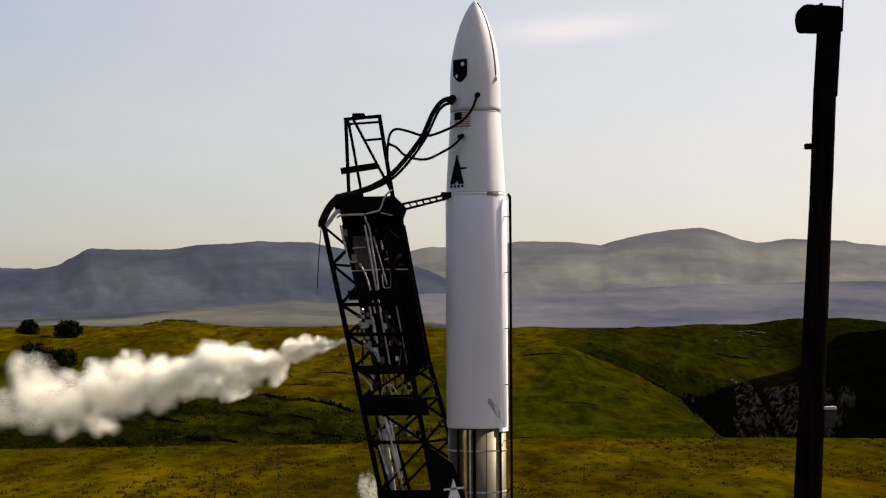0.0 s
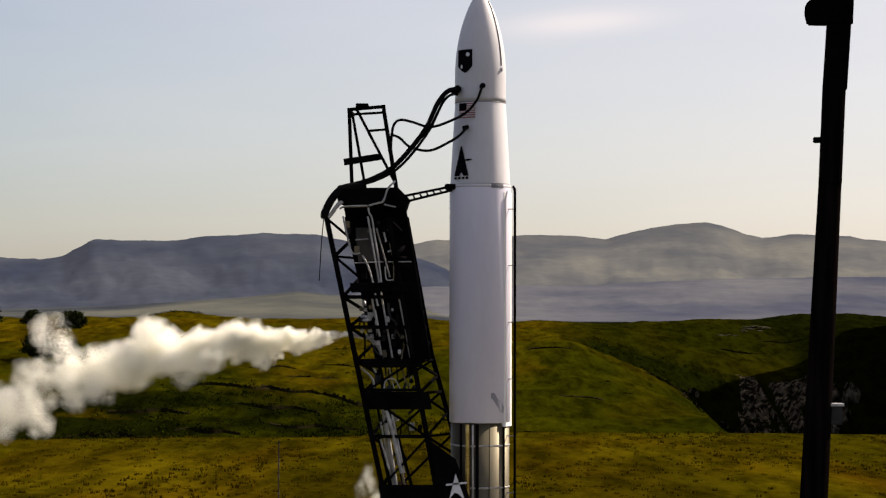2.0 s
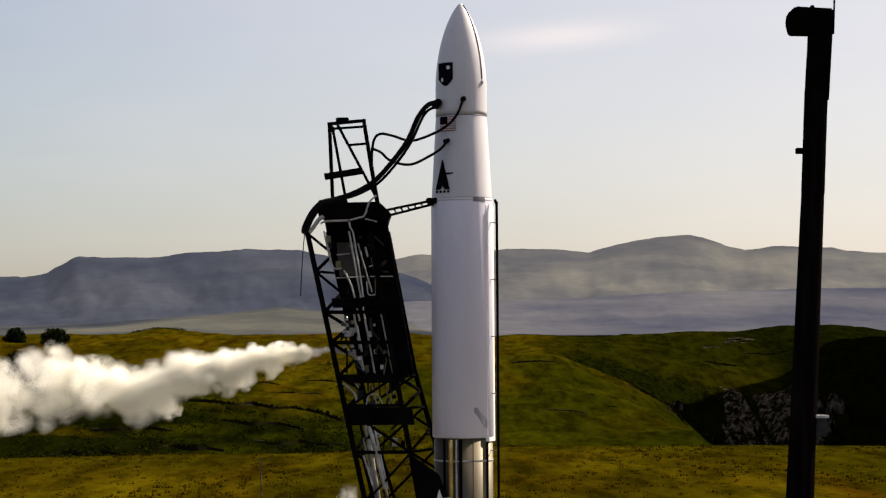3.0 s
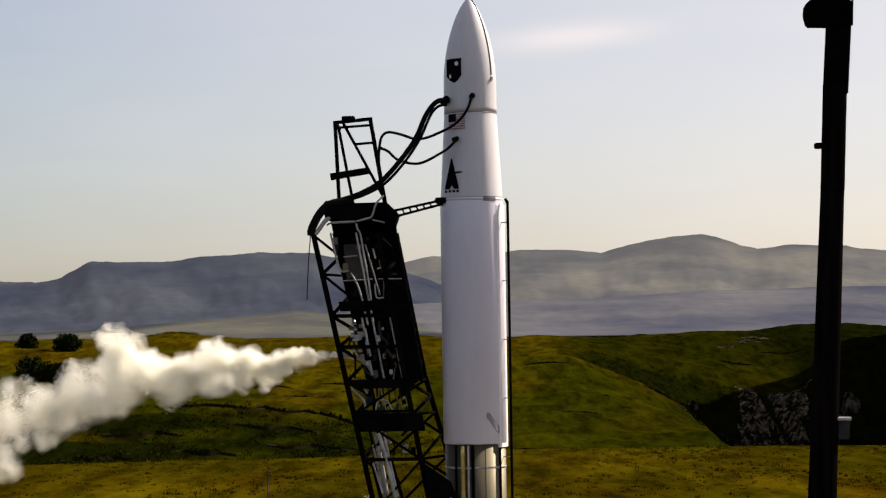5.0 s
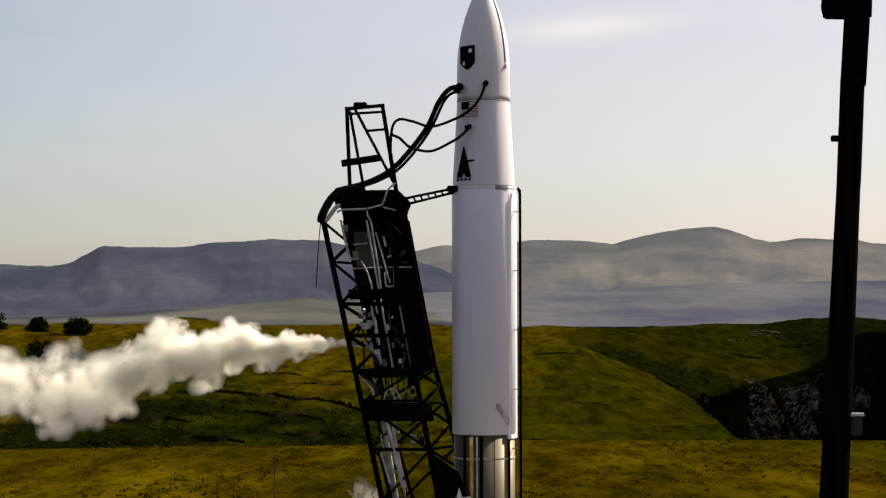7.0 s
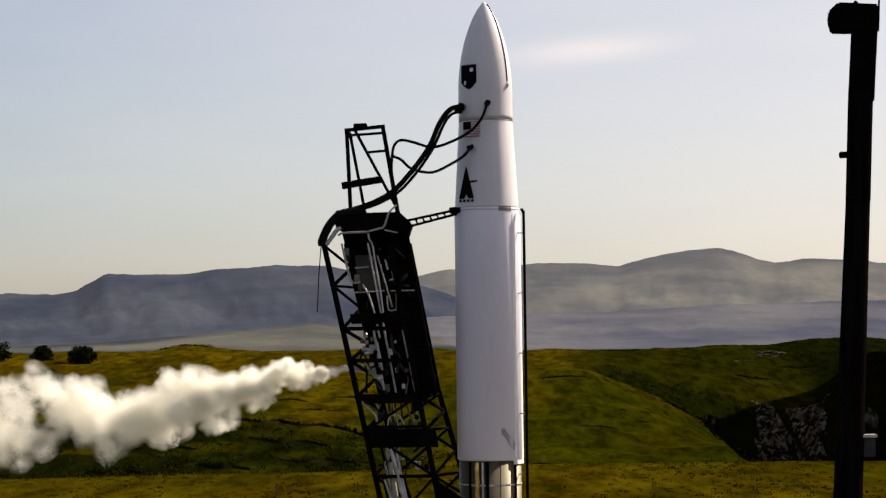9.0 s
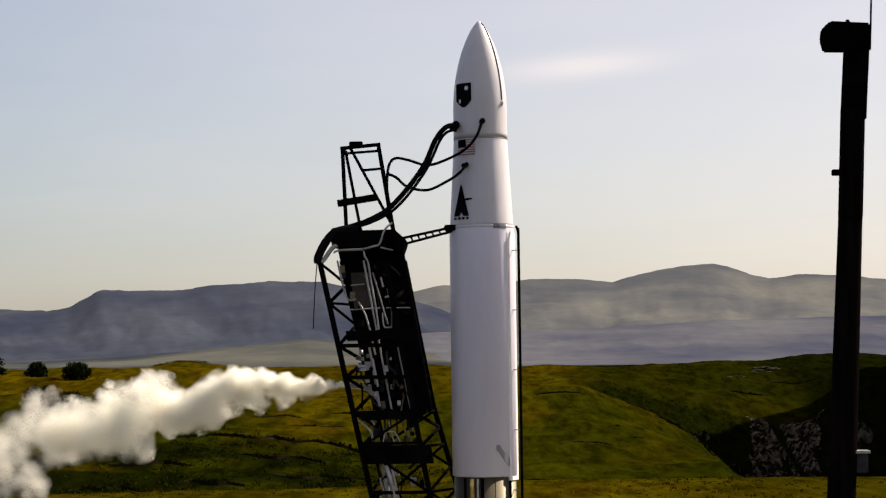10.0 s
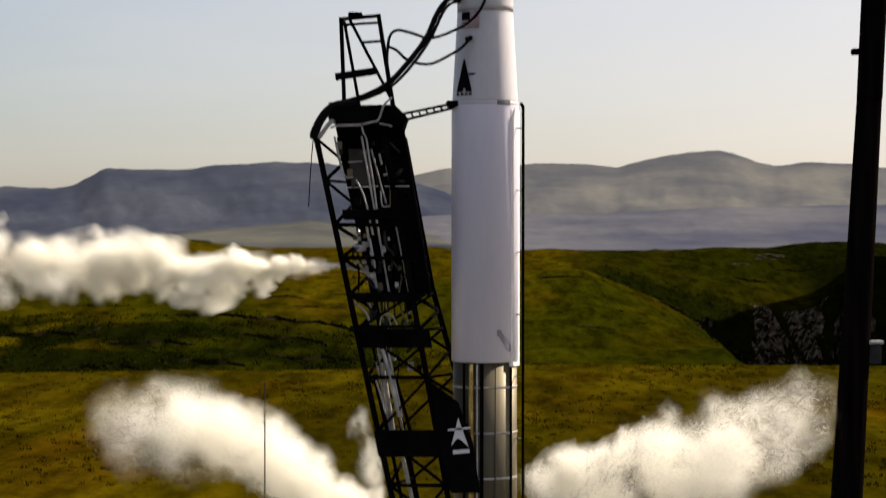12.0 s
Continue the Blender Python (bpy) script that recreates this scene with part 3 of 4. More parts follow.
def build_stand():
    s = thing("launch_stand", (0, 0, 0), "low dark steel launch stand under the rocket", "launch stand")
    part("ring", lathe(bmesh.new(), [(0.56, 1.70), (0.85, 1.70), (0.85, 1.855), (0.58, 1.855)]), BLACK, s)
    for k in range(4):
        a = math.pi / 4 + k * math.pi / 2
        c, d = math.cos(a), math.sin(a)
        part("leg", beam(bmesh.new(), (0.75 * c, 0.75 * d, 1.75), (1.15 * c, 1.15 * d, -0.05), 0.16), BLACK, s)
        part("foot_plate", box(bmesh.new(), (1.15 * c - 0.25, 1.15 * d - 0.25, 0.06), (1.15 * c + 0.25, 1.15 * d + 0.25, 0.10)), BLACK, s)
    return s


build_stand()
pad = tagged(new("launch_pad", mesh_of("launch_pad", box(bmesh.new(), (-5.5, -3.5, -0.3), (5.0, 4.0, 0.06), 0.02), CONCRETE)), "grey concrete launch pad slab", "pavement", kind="structure")

# ---- the leaning service tower ----
FRONT, BACK = -0.62, 0.62
# corner rails: upper and lower ends, leaning towards the rocket's foot
FL = ((-3.24, 9.09), (-2.01, 3.26), (-1.32, 0.09))
FR = ((-1.94, 9.09), (-0.89, 3.26), (-0.34, 0.09))
BL = ((-2.89, 9.18), (-1.60, 3.26), (-0.95, 0.09))
BR = ((-1.60, 9.16), (-1.05, 6.21), (-0.23, 3.26), (-0.01, 0.09))
Z_TOP, Z_BOT = FL[0][1], 0.3


def on(rail, z):
    zs = [p[1] for p in rail][::-1]
    return interp(z, zs, [p[0] for p in rail][::-1]), z


def zrow(y):  # height of a row of the tower's drawing, 82 rows to the metre
    return 7 + (575 - y) / 82


def build_tower():
    t = thing("service_tower", (-0.6, 0, 0.06), "black steel lattice service tower leaning beside the rocket", "tower")
    for rail, y in ((FL, FRONT), (FR, FRONT), (BL, BACK), (BR, BACK)):
        bm = bmesh.new()
        for a, b in zip(rail, rail[1:]):
            beam(bm, xz(a, y), xz(b, y), 0.105)
        part("rail", bm, BLACK, t)

    def brace(ra, ya, za, rb, yb, zb, w=0.055):
        part("brace", beam(bmesh.new(), xz(on(ra, za), ya), xz(on(rb, zb), yb), w), BLACK, t)

    zs = [zrow(v) for v in (404, 470, 540, 592, 650, 706, 780, 866, 950, 1040, 1120)]
    for i, (a, b) in enumerate(zip(zs, zs[1:])):
        m = (a + b) / 2
        for ra, ya, rb, yb in ((FL, FRONT, BL, BACK), (FR, FRONT, BR, BACK)):
            brace(ra, ya, a, rb, yb, m)
            brace(rb, yb, m, ra, ya, b)
            brace(ra, ya, b, rb, yb, b, 0.05)
        if i >= 4:
            k = (FL, FRONT, a, FR, FRONT, b) if i % 2 else (FR, FRONT, a, FL, FRONT, b)
            if i != 6:
                brace(*k)
            brace(BL, BACK, b, BR, BACK, a)
            brace(FL, FRONT, b, FR, FRONT, b, 0.07)
        if 1 <= i < 4:
            brace(FL, FRONT, b, FR, FRONT, b, 0.08)
            brace(BL, BACK, b, BR, BACK, b, 0.08)
    brace(FR, FRONT, zrow(782), FL, FRONT, zrow(866), 0.05)
    brace(FL, FRONT, zrow(700), FR, FRONT, zrow(700), 0.06)

    def slab(name, corners, y0, y1, material, label=""):
        bm = bmesh.new()
        f = [bm.verts.new(xz(c, y0)) for c in corners]
        g = [bm.verts.new(xz(c, y1)) for c in corners]
        n = len(corners)
        bm.faces.new(f)
        bm.faces.new(g[::-1])
        for i in range(n):
            bm.faces.new((f[i], f[(i + 1) % n], g[(i + 1) % n], g[i]))
        bmesh.ops.bevel(bm, geom=list(bm.edges), offset=0.012, segments=1, affect="EDGES")
        return part(name, bm, material, t, label)

    slab("cover_sheet", [(-2.94, 9.40), (-1.60, 9.40), (-1.05, 6.11), (-1.32, 5.96), (-2.18, 6.06), (-2.48, 7.18)], 0.15, 0.30, PANEL, "black weather cover sheet")
    slab("cover_sheet", [(-1.94, 7.67), (-1.33, 7.67), (-1.05, 6.13), (-1.60, 6.13)], -0.25, -0.10, PANEL)
    slab("cap_beam", [(-3.06, 9.72), (-1.74, 9.74), (-1.51, 9.52), (-1.59, 9.28), (-3.00, 9.43)], -0.60, 0.62, PANEL, "black cap box of the tower")
    slab("crossbeam", [(-2.40, 5.41), (-1.07, 5.43), (-1.01, 5.07), (-2.34, 5.07)], -0.72, -0.56, PANEL, "wide black cross plate")
    slab("crossbeam", [(-2.74, 7.72), (-1.35, 7.74), (-1.32, 7.55), (-2.71, 7.52)], -0.70, -0.58, BLACK)
    slab("crossbeam", [(-2.48, 6.09), (-1.23, 6.10), (-1.21, 5.95), (-2.45, 5.94)], -0.70, -0.58, BLACK)
    slab("crossbeam", [(-2.13, 3.48), (-0.87, 3.48), (-0.78, 2.98), (-2.04, 2.98)], -0.72, -0.56, PANEL)
    sail = slab("sign_board", [(-1.05, 4.43), (-0.51, 4.04), (-0.23, 3.28), (-0.09, 2.30), (-0.65, 2.30), (-0.89, 3.28)], -0.76, -0.70, PANEL, "black board with a pale star emblem")
    bm = bmesh.new()
    ax, az = (-0.51, 3.74)
    for poly in (((0, 0), (0.20, -0.56), (0.05, -0.42), (-0.02, -0.40), (-0.13, -0.54)), ((-0.20, -0.22), (0.24, -0.17), (0.24, -0.21), (-0.20, -0.26)), ((-0.10, -0.62), (0.22, -0.60), (0.22, -0.67), (-0.10, -0.70))):
        bm.faces.new([bm.verts.new((ax + px, -0.768, az + pz)) for px, pz in poly])
    part("star_emblem", bm, PALE, sail, "pale star emblem")
    # service lines that run down inside the lattice
    for a, b, y, r, m in (((-2.38, 9.13), (-1.85, 6.15), -0.45, 0.030, PIPE), ((-2.90, 9.13), (-2.76, 8.50), -0.50, 0.028, PIPE), ((-2.20, 8.89), (-1.91, 7.85), -0.35, 0.025, PIPE),
                          ((-1.70, 7.39), (-1.46, 6.15), -0.42, 0.045, PIPE), ((-2.29, 7.43), (-2.09, 6.21), -0.40, 0.035, PIPE), ((-2.04, 5.05), (-1.78, 3.43), -0.30, 0.075, PIPE),
                          ((-2.16, 5.05), (-1.83, 3.43), -0.25, 0.030, PIPE), ((-1.94, 5.05), (-1.59, 3.43), -0.15, 0.040, BRASS), ((-1.71, 3.43), (-1.01, 0.35), -0.2, 0.06, PIPE),
                          ((-1.74, 4.50), (-1.43, 3.40), -0.30, 0.05, BLACK), ((-1.87, 3.43), (-1.26, 0.35), -0.3, 0.05, BLACK), ((-2.13, 4.50), (-1.87, 3.40), -0.4, 0.06, BLACK)):
        part("service_pipe", tube(bmesh.new(), [xz(a, y), xz(lerp(a, b, 0.5), y - 0.02), xz(b, y)], r * 0.68, 10), m, t, "pale metal pipe" if m is PIPE else "")
    bm = tube(bmesh.new(), [xz((-2.38, 9.35), -0.66), xz((-2.84, 9.33), -0.66), xz((-2.96, 9.28), -0.66)], 0.02, 8)
    part("service_pipe", bm, PIPE, t)
    part("service_pipe", tube(bmesh.new(), [xz((-1.79, 9.87), -0.60), xz((-1.94, 9.72), -0.66), xz((-2.04, 9.45), -0.68), xz((-2.16, 9.40), -0.68), xz((-2.35, 9.35), -0.68)], 0.02, 8), PIPE, t)
    # valves, boxes and bent conduits crowding the bays
    rnd = random.Random(11)
    for k in range(84):
        y0 = rnd.uniform(410, 770) if k % 2 else rnd.uniform(540, 700)
        z = zrow(y0)
        xa, xb = on(FL, z)[0] + 0.28, on(FR, z)[0] - 0.05
        x = xa + (xb - xa) * rnd.random() ** 1.5
        y = rnd.uniform(-0.55, -0.25)
        m = rnd.choice((PIPE, BLACK, BRASS, BLACK, GREYBOX, HOSE))
        s = rnd.uniform(0.025, 0.07)
        if k % 3 == 0:
            part("junction_box", box(bmesh.new(), (x - s, y - s, z - s * 1.4), (x + s, y + s, z + s * 1.4), 0.008), m, t)
        elif k % 3 == 1:
            q = [(x, y, z), (x + rnd.uniform(-0.1, 0.16), y, z - rnd.uniform(0.1, 0.3)), (x + rnd.uniform(0, 0.22), y, z - rnd.uniform(0.35, 0.6)), (x + rnd.uniform(0.05, 0.2), y, z - rnd.uniform(0.65, 0.9))]
            part("conduit", tube(bmesh.new(), q, rnd.uniform(0.012, 0.03), 8), m, t)
        else:
            part("valve", lathe(bmesh.new(), [(s * 0.5, z - s), (s, z - s * 0.6), (s, z + s * 0.3), (s * 0.5, z + s * 0.6), (s * 0.7, z + s)], (x, y), 12), m, t)
    slab("inner_panel", [(-2.65, 8.9), (-2.28, 8.9), (-2.15, 8.21), (-2.59, 8.17)], -0.30, -0.26, TAN, "dull brown inner panel")
    # pale lines and elbows in front of the covers
    for pts, r in (
        (((-2.36, 9.31), (-2.34, 9.2), (-2.28, 9.08), (-2.22, 8.71), (-2.18, 8.46)), 0.022),
        (((-2.18, 8.46), (-2.13, 8.17), (-2.08, 7.74)), 0.022),
        (((-2.88, 9.04), (-2.77, 8.55), (-2.67, 8.34), (-2.53, 8.35)), 0.018),
        (((-2.63, 8.63), (-2.36, 8.65)), 0.016),
        (((-2.67, 8.14), (-2.05, 8.17)), 0.014),
        (((-1.93, 8.17), (-1.45, 8.17)), 0.012),
        (((-2.03, 8.79), (-1.98, 8.59)), 0.024),
        (((-1.95, 8.38), (-1.82, 8.37), (-1.75, 8.03), (-1.71, 7.72)), 0.020),
        (((-2.48, 8.3), (-2.35, 8.05), (-2.25, 7.72)), 0.022),
        (((-1.63, 7.35), (-1.52, 6.61)), 0.030),
        (((-2.21, 7.51), (-2.15, 7.24)), 0.024),
        (((-2.21, 7.16), (-2.11, 6.6)), 0.026),
        (((-2.0, 8.07), (-1.97, 7.8), (-1.83, 7.79)), 0.016),
        (((-2.81, 9.33), (-2.37, 9.34)), 0.020),
        (((-2.03, 9.38), (-1.78, 9.32)), 0.018),
        (((-2.51, 5.94), (-2.35, 5.81), (-2.25, 5.68), (-2.22, 5.52)), 0.028),
        (((-2.02, 5.47), (-1.97, 5.68), (-1.79, 5.69), (-1.67, 5.47)), 0.016),
        (((-1.97, 5.04), (-1.84, 4.6), (-1.64, 3.74)), 0.050),
        (((-1.86, 5.02), (-1.76, 4.56), (-1.59, 3.74)), 0.026),
        (((-2.09, 4.44), (-1.9, 3.82)), 0.024),
        # highlight on the right rail, added as a short pale strip
        (((-0.98, 4.27), (-0.93, 4.0)), 0.014),
        (((-2.3, 6.01), (-2.18, 5.84)), 0.020),
    ):
        part("service_line", tube(bmesh.new(), [xz(p, -0.62) for p in pts], r * 0.85, 8), PIPE, t, "pale metal line")
    for x, z, r in ((-2.44, 7.29, 0.05), (-2.42, 7.16, 0.04), (-2.41, 6.97, 0.07), (-2.48, 6.73, 0.05), (-2.32, 6.73, 0.05), (-1.85, 7.16, 0.03), (-2.28, 6.60, 0.05)):
        part("valve", lathe(bmesh.new(), [(r * 0.4, z - r), (r, z - r * 0.7), (r, z - r * 0.3), (r * 0.5, z), (r * 0.9, z + r * 0.4), (r * 0.4, z + r)], (x, -0.55), 12), PIPE, t)
    # vent pipe that blows the vapour out
    part("vent_pipe", tube(bmesh.new(), [xz((-2.09, 6.21), 0.2), xz((-2.35, 6.55), 0.2), xz((-2.82, 6.63), 0.2)], 0.06, 12), PIPE, t, "vent pipe end")
    # mast on the cap
    mast = part("mast", beam(bmesh.new(), xz((-2.79, 11.43), -0.3), xz((-2.72, 9.70), -0.35), 0.075), BLACK, t, "open black frame on top of the tower")
    for a, b, y0, y1, w in (((-2.76, 11.38), (-2.46, 9.70), 0.3, 0.35, 0.06), ((-2.06, 11.46), (-1.77, 9.70), -0.3, -0.35, 0.08), ((-2.62, 11.40), (-1.78, 9.80), -0.3, -0.3, 0.06),
                            ((-2.83, 11.41), (-2.02, 11.48), -0.3, -0.3, 0.07), ((-2.78, 11.40), (-2.74, 11.35), -0.3, 0.3, 0.06), ((-2.06, 11.45), (-2.09, 11.41), -0.3, 0.3, 0.06),
                            ((-2.38, 10.96), (-1.99, 10.99), -0.3, -0.3, 0.05), ((-2.09, 11.41), (-1.82, 9.70), 0.3, 0.35, 0.05), ((-2.74, 10.35), (-2.50, 10.38), -0.3, 0.3, 0.05), ((-2.74, 11.37), (-2.09, 11.41), 0.3, 0.3, 0.05)):
        part("mast_bar", beam(bmesh.new(), xz(a, y0), xz(b, y1), w), BLACK, mast)
    part("mast_plate", beam(bmesh.new(), xz((-2.89, 10.29), -0.36), xz((-2.09, 10.41), -0.36), 0.13, 0.22), BLACK, mast)
    part("mast_lamp", box(bmesh.new(), (-2.646, -0.42, 11.439), (-2.378, -0.2, 11.537), 0.015), BLACK, mast)
    # arm to the rocket
    arm = part("arm", beam(bmesh.new(), xz((-1.65, 9.57), -0.25), xz((-0.52, 9.80), -0.25), 0.05), BLACK, t, "slim lattice arm reaching the rocket")
    part("arm_bar", beam(bmesh.new(), xz((-1.65, 9.44), -0.25), xz((-0.52, 9.72), -0.25), 0.05), BLACK, arm)
    for k in range(8):
        u = (k + 0.5) / 8
        part("arm_bar", beam(bmesh.new(), xz(lerp((-1.65, 9.57), (-0.52, 9.80), u), -0.25), xz(lerp((-1.65, 9.44), (-0.52, 9.72), u + 0.05), -0.25), 0.035), BLACK, arm)
    part("arm_pad", box(bmesh.new(), (-0.756, -0.40, 9.707), (-0.488, -0.20, 9.829), 0.02), BLACK, arm)
    # hose loop at the shoulder
    part("shoulder_hose", tube(bmesh.new(), [xz((-2.48, 9.79), -0.4), xz((-2.89, 9.72), -0.5), xz((-3.11, 9.52), -0.6), xz((-3.27, 9.21), -0.62), xz((-3.28, 9.09), -0.6)], 0.085, 12), HOSE, t)
    part("shoulder_hose", tube(bmesh.new(), [xz((-2.84, 9.48), -0.5), xz((-2.99, 9.38), -0.6), xz((-3.18, 9.13), -0.6), xz((-3.28, 9.09), -0.6)], 0.045, 10), PIPE, t)
    part("hanging_cable", tube(bmesh.new(), [xz((-3.30, 9.09), -0.6), xz((-3.35, 8.52), -0.6), xz((-3.39, 7.77), -0.6)], 0.010, 6), HOSE, t)
    return t


tower = build_tower()


def build_line(name, pts, r, label):
    th = thing(name, (pts[0][0], pts[0][1], pts[0][2]), label, "hose")
    part("hose", tube(bmesh.new(), pts, r, 12), HOSE, th, smooth=True)
    for p in (pts[0], pts[-1]):
        bm = bmesh.new()
        bmesh.ops.create_uvsphere(bm, u_segments=10, v_segments=6, radius=r * 1.6)
        bmesh.ops.translate(bm, verts=bm.verts, vec=p)
        part("fitting", bm, BLACK, th, smooth=True)
    return th


build_line("umbilical_hose", [xz((-0.49, 11.84), -0.40), xz((-0.70, 11.77), -0.55), xz((-0.91, 11.50), -0.6), xz((-1.13, 11.02), -0.6), xz((-1.48, 10.55), -0.55), xz((-1.87, 10.16), -0.45), xz((-2.29, 9.93), -0.42), xz((-2.70, 9.80), -0.42), xz((-2.96, 9.72), -0.4)], 0.052, "thick black umbilical hose from tower to rocket")
build_line("umbilical_hose", [xz((-0.51, 11.74), -0.42), xz((-0.67, 11.67), -0.60), xz((-0.82, 11.48), -0.66), xz((-1.05, 10.99), -0.66), xz((-1.39, 10.51), -0.61), xz((-1.78, 10.12), -0.50), xz((-2.23, 9.89), -0.46), xz((-2.62, 9.79), -0.44)], 0.03, "slim grey hose beside the thick umbilical")
build_line("umbilical_cable", [xz((0.04, 11.89), -0.60), xz((-0.06, 11.60), -0.72), xz((-0.26, 11.35), -0.70), xz((-0.59, 11.16), -0.62), xz((-1.05, 11.02), -0.55), xz((-1.44, 11.13), -0.5), xz((-1.70, 11.18), -0.45), xz((-1.84, 11.06), -0.42), xz((-1.89, 10.74), -0.38), xz((-1.89, 10.45), -0.36)], 0.028, "thin black cable looping from tower to rocket")
build_line("umbilical_cable", [xz((-0.28, 11.02), -0.62), xz((-0.43, 10.84), -0.68), xz((-0.65, 10.70), -0.62), xz((-1.07, 10.52), -0.55), xz((-1.48, 10.60), -0.5), xz((-1.70, 10.79), -0.45), xz((-1.87, 10.87), -0.38)], 0.028, "thin black cable looping from tower to rocket")


# ---- the camera pole ----
def build_pole():
    base = (6.86, 0.0, 0.0)
    p = thing("camera_pole", base, "dark leaning timber pole carrying a camera housing", "pole")
    pts = [xz((6.87, -0.6), 0)] + [xz(lerp((6.90, 0.0), (7.565, 12.0), k / 8), 0) for k in range(9)]
    part("shaft", tube(bmesh.new(), pts, (0.335, 0.225), 24), WOOD, p, smooth=True)
    part("upper_post", beam(bmesh.new(), xz((7.55, 11.87), -0.02), xz((7.67, 13.65), -0.02), 0.46, 0.46, 0.1), BOX, p, "thicker dark upper post")
    part("splice_plate", beam(bmesh.new(), xz((7.44, 9.87), -0.05), xz((7.54, 12.06), -0.05), 0.45, 0.42, 0.3), WOOD, p)
    bm = bmesh.new()
    poly = [(6.98, 13.74), (7.09, 13.84), (7.89, 13.79), (7.89, 13.26), (7.01, 13.28), (6.95, 13.52)]
    f, g = [bm.verts.new(xz(c, -0.3)) for c in poly], [bm.verts.new(xz(c, 0.3)) for c in poly]
    bm.faces.new(f)
    bm.faces.new(g[::-1])
    for i in range(6):
        bm.faces.new((f[i], f[(i + 1) % 6], g[(i + 1) % 6], g[i]))
    bmesh.ops.bevel(bm, geom=list(bm.edges), offset=0.03, segments=2, affect="EDGES")
    hs = part("camera_housing", bm, BOX, p, "dark weatherproof camera housing")
    part("cap_screw", lathe(bmesh.new(), [(0.05, 13.780), (0.06, 13.841), (0.03, 13.902)], (7.488, 0), 12), BOX, hs)
    part("antenna", beam(bmesh.new(), xz((7.93, 13.28), 0), xz((8.00, 14.87), 0), 0.035), BOX, p, "thin whip antenna")
    part("side_sensor", box(bmesh.new(), (7.098, -0.08, 10.732), (7.280, 0.08, 10.854), 0.015), BOX, p)
    jb = part("junction_box", box(bmesh.new(), (7.427, -0.12, 4.744), (7.671, 0.12, 5.134), 0.015), GREYBOX, p, "small grey junction box")
    part("box_lid", box(bmesh.new(), (7.402, -0.15, 5.134), (7.707, 0.15, 5.195), 0.01), PIPE, jb)
    return p


build_pole()


def build_marker():
    m = thing("marker_rod", (-4.2, -0.9, 0.0), "slim upright dark marker rod beside the pad", "rod")
    part("rod", tube(bmesh.new(), [(-4.2, -0.9, -0.2), (-4.2, -0.9, 4.42)], 0.014, 8), BARK, m)
    part("foot", lathe(bmesh.new(), [(0.09, 0.05), (0.09, 0.09), (0.03, 0.12)], (-4.2, -0.9), 12), BARK, m)
    return m


build_marker()

# ---- plants and rocks of the land ----
def blades(bm_verts, bm_faces, x, y, z, h, w, rnd, n):
    for _ in range(n):
        a = rnd.uniform(0, math.pi)
        lx, ly = rnd.uniform(-0.5, 0.5) * h, rnd.uniform(-0.5, 0.5) * h
        dx, dy = math.cos(a) * w, math.sin(a) * w
        ox, oy = rnd.uniform(-1, 1) * w * 3, rnd.uniform(-1, 1) * w * 3
        i = len(bm_verts)
        bm_verts += [(x + ox - dx, y + oy - dy, z - 0.05), (x + ox + dx, y + oy + dy, z - 0.05), (x + ox + lx, y + oy + ly, z + h * rnd.uniform(0.6, 1))]
        bm_faces.append((i, i + 1, i + 2))


def stuff(name, verts, faces, material, label, category):
    me = bpy.data.meshes.new(name)
    me.from_pydata(verts, [], faces)
    me.materials.append(material)
    return tagged(new(name, me), label, category, kind="stuff")


def meadow():
    rnd = random.Random(5)
    v, f = [], []
    for _ in range(4500):
        d = rnd.uniform(66, 131)
        a = rnd.uniform(-13.5, 13.5)
        x, y = d * math.sin(radians(a)), EYE_Y + d * math.cos(radians(a))
        clump = noise.noise(Vector((x * 0.12, y * 0.06, 1.0)))
        if clump < rnd.uniform(-0.7, 0.35):
            continue
        blades(v, f, x, y, ground_height(x, y), rnd.uniform(0.05, 0.15) * (1.3 if clump > 0.2 else 0.9), rnd.uniform(0.03, 0.06), rnd, 7)
    return stuff("meadow_grass", v, f, TUFT, "dry yellow-green meadow grass tussocks", "grass")


meadow()


def leaf_clump(v, f, c, r, n, size, rnd):
    for _ in range(n):
        th, ph = rnd.uniform(0, 2 * math.pi), math.acos(rnd.uniform(-1, 1))
        k = r * rnd.uniform(0.45, 1.05)
        p = Vector((c[0] + k * math.sin(ph) * math.cos(th), c[1] + k * math.sin(ph) * math.sin(th), c[2] + 0.8 * k * math.cos(ph)))
        a = Vector((rnd.uniform(-1, 1), rnd.uniform(-1, 1), rnd.uniform(-1, 1))).normalized() * size
        b = a.cross(Vector((rnd.uniform(-1, 1), rnd.uniform(-1, 1), rnd.uniform(-1, 1)))).normalized() * size * 0.7
        i = len(v)
        v += [tuple(p - a), tuple(p + b), tuple(p + a), tuple(p - b)]
        f.append((i, i + 1, i + 2, i + 3))


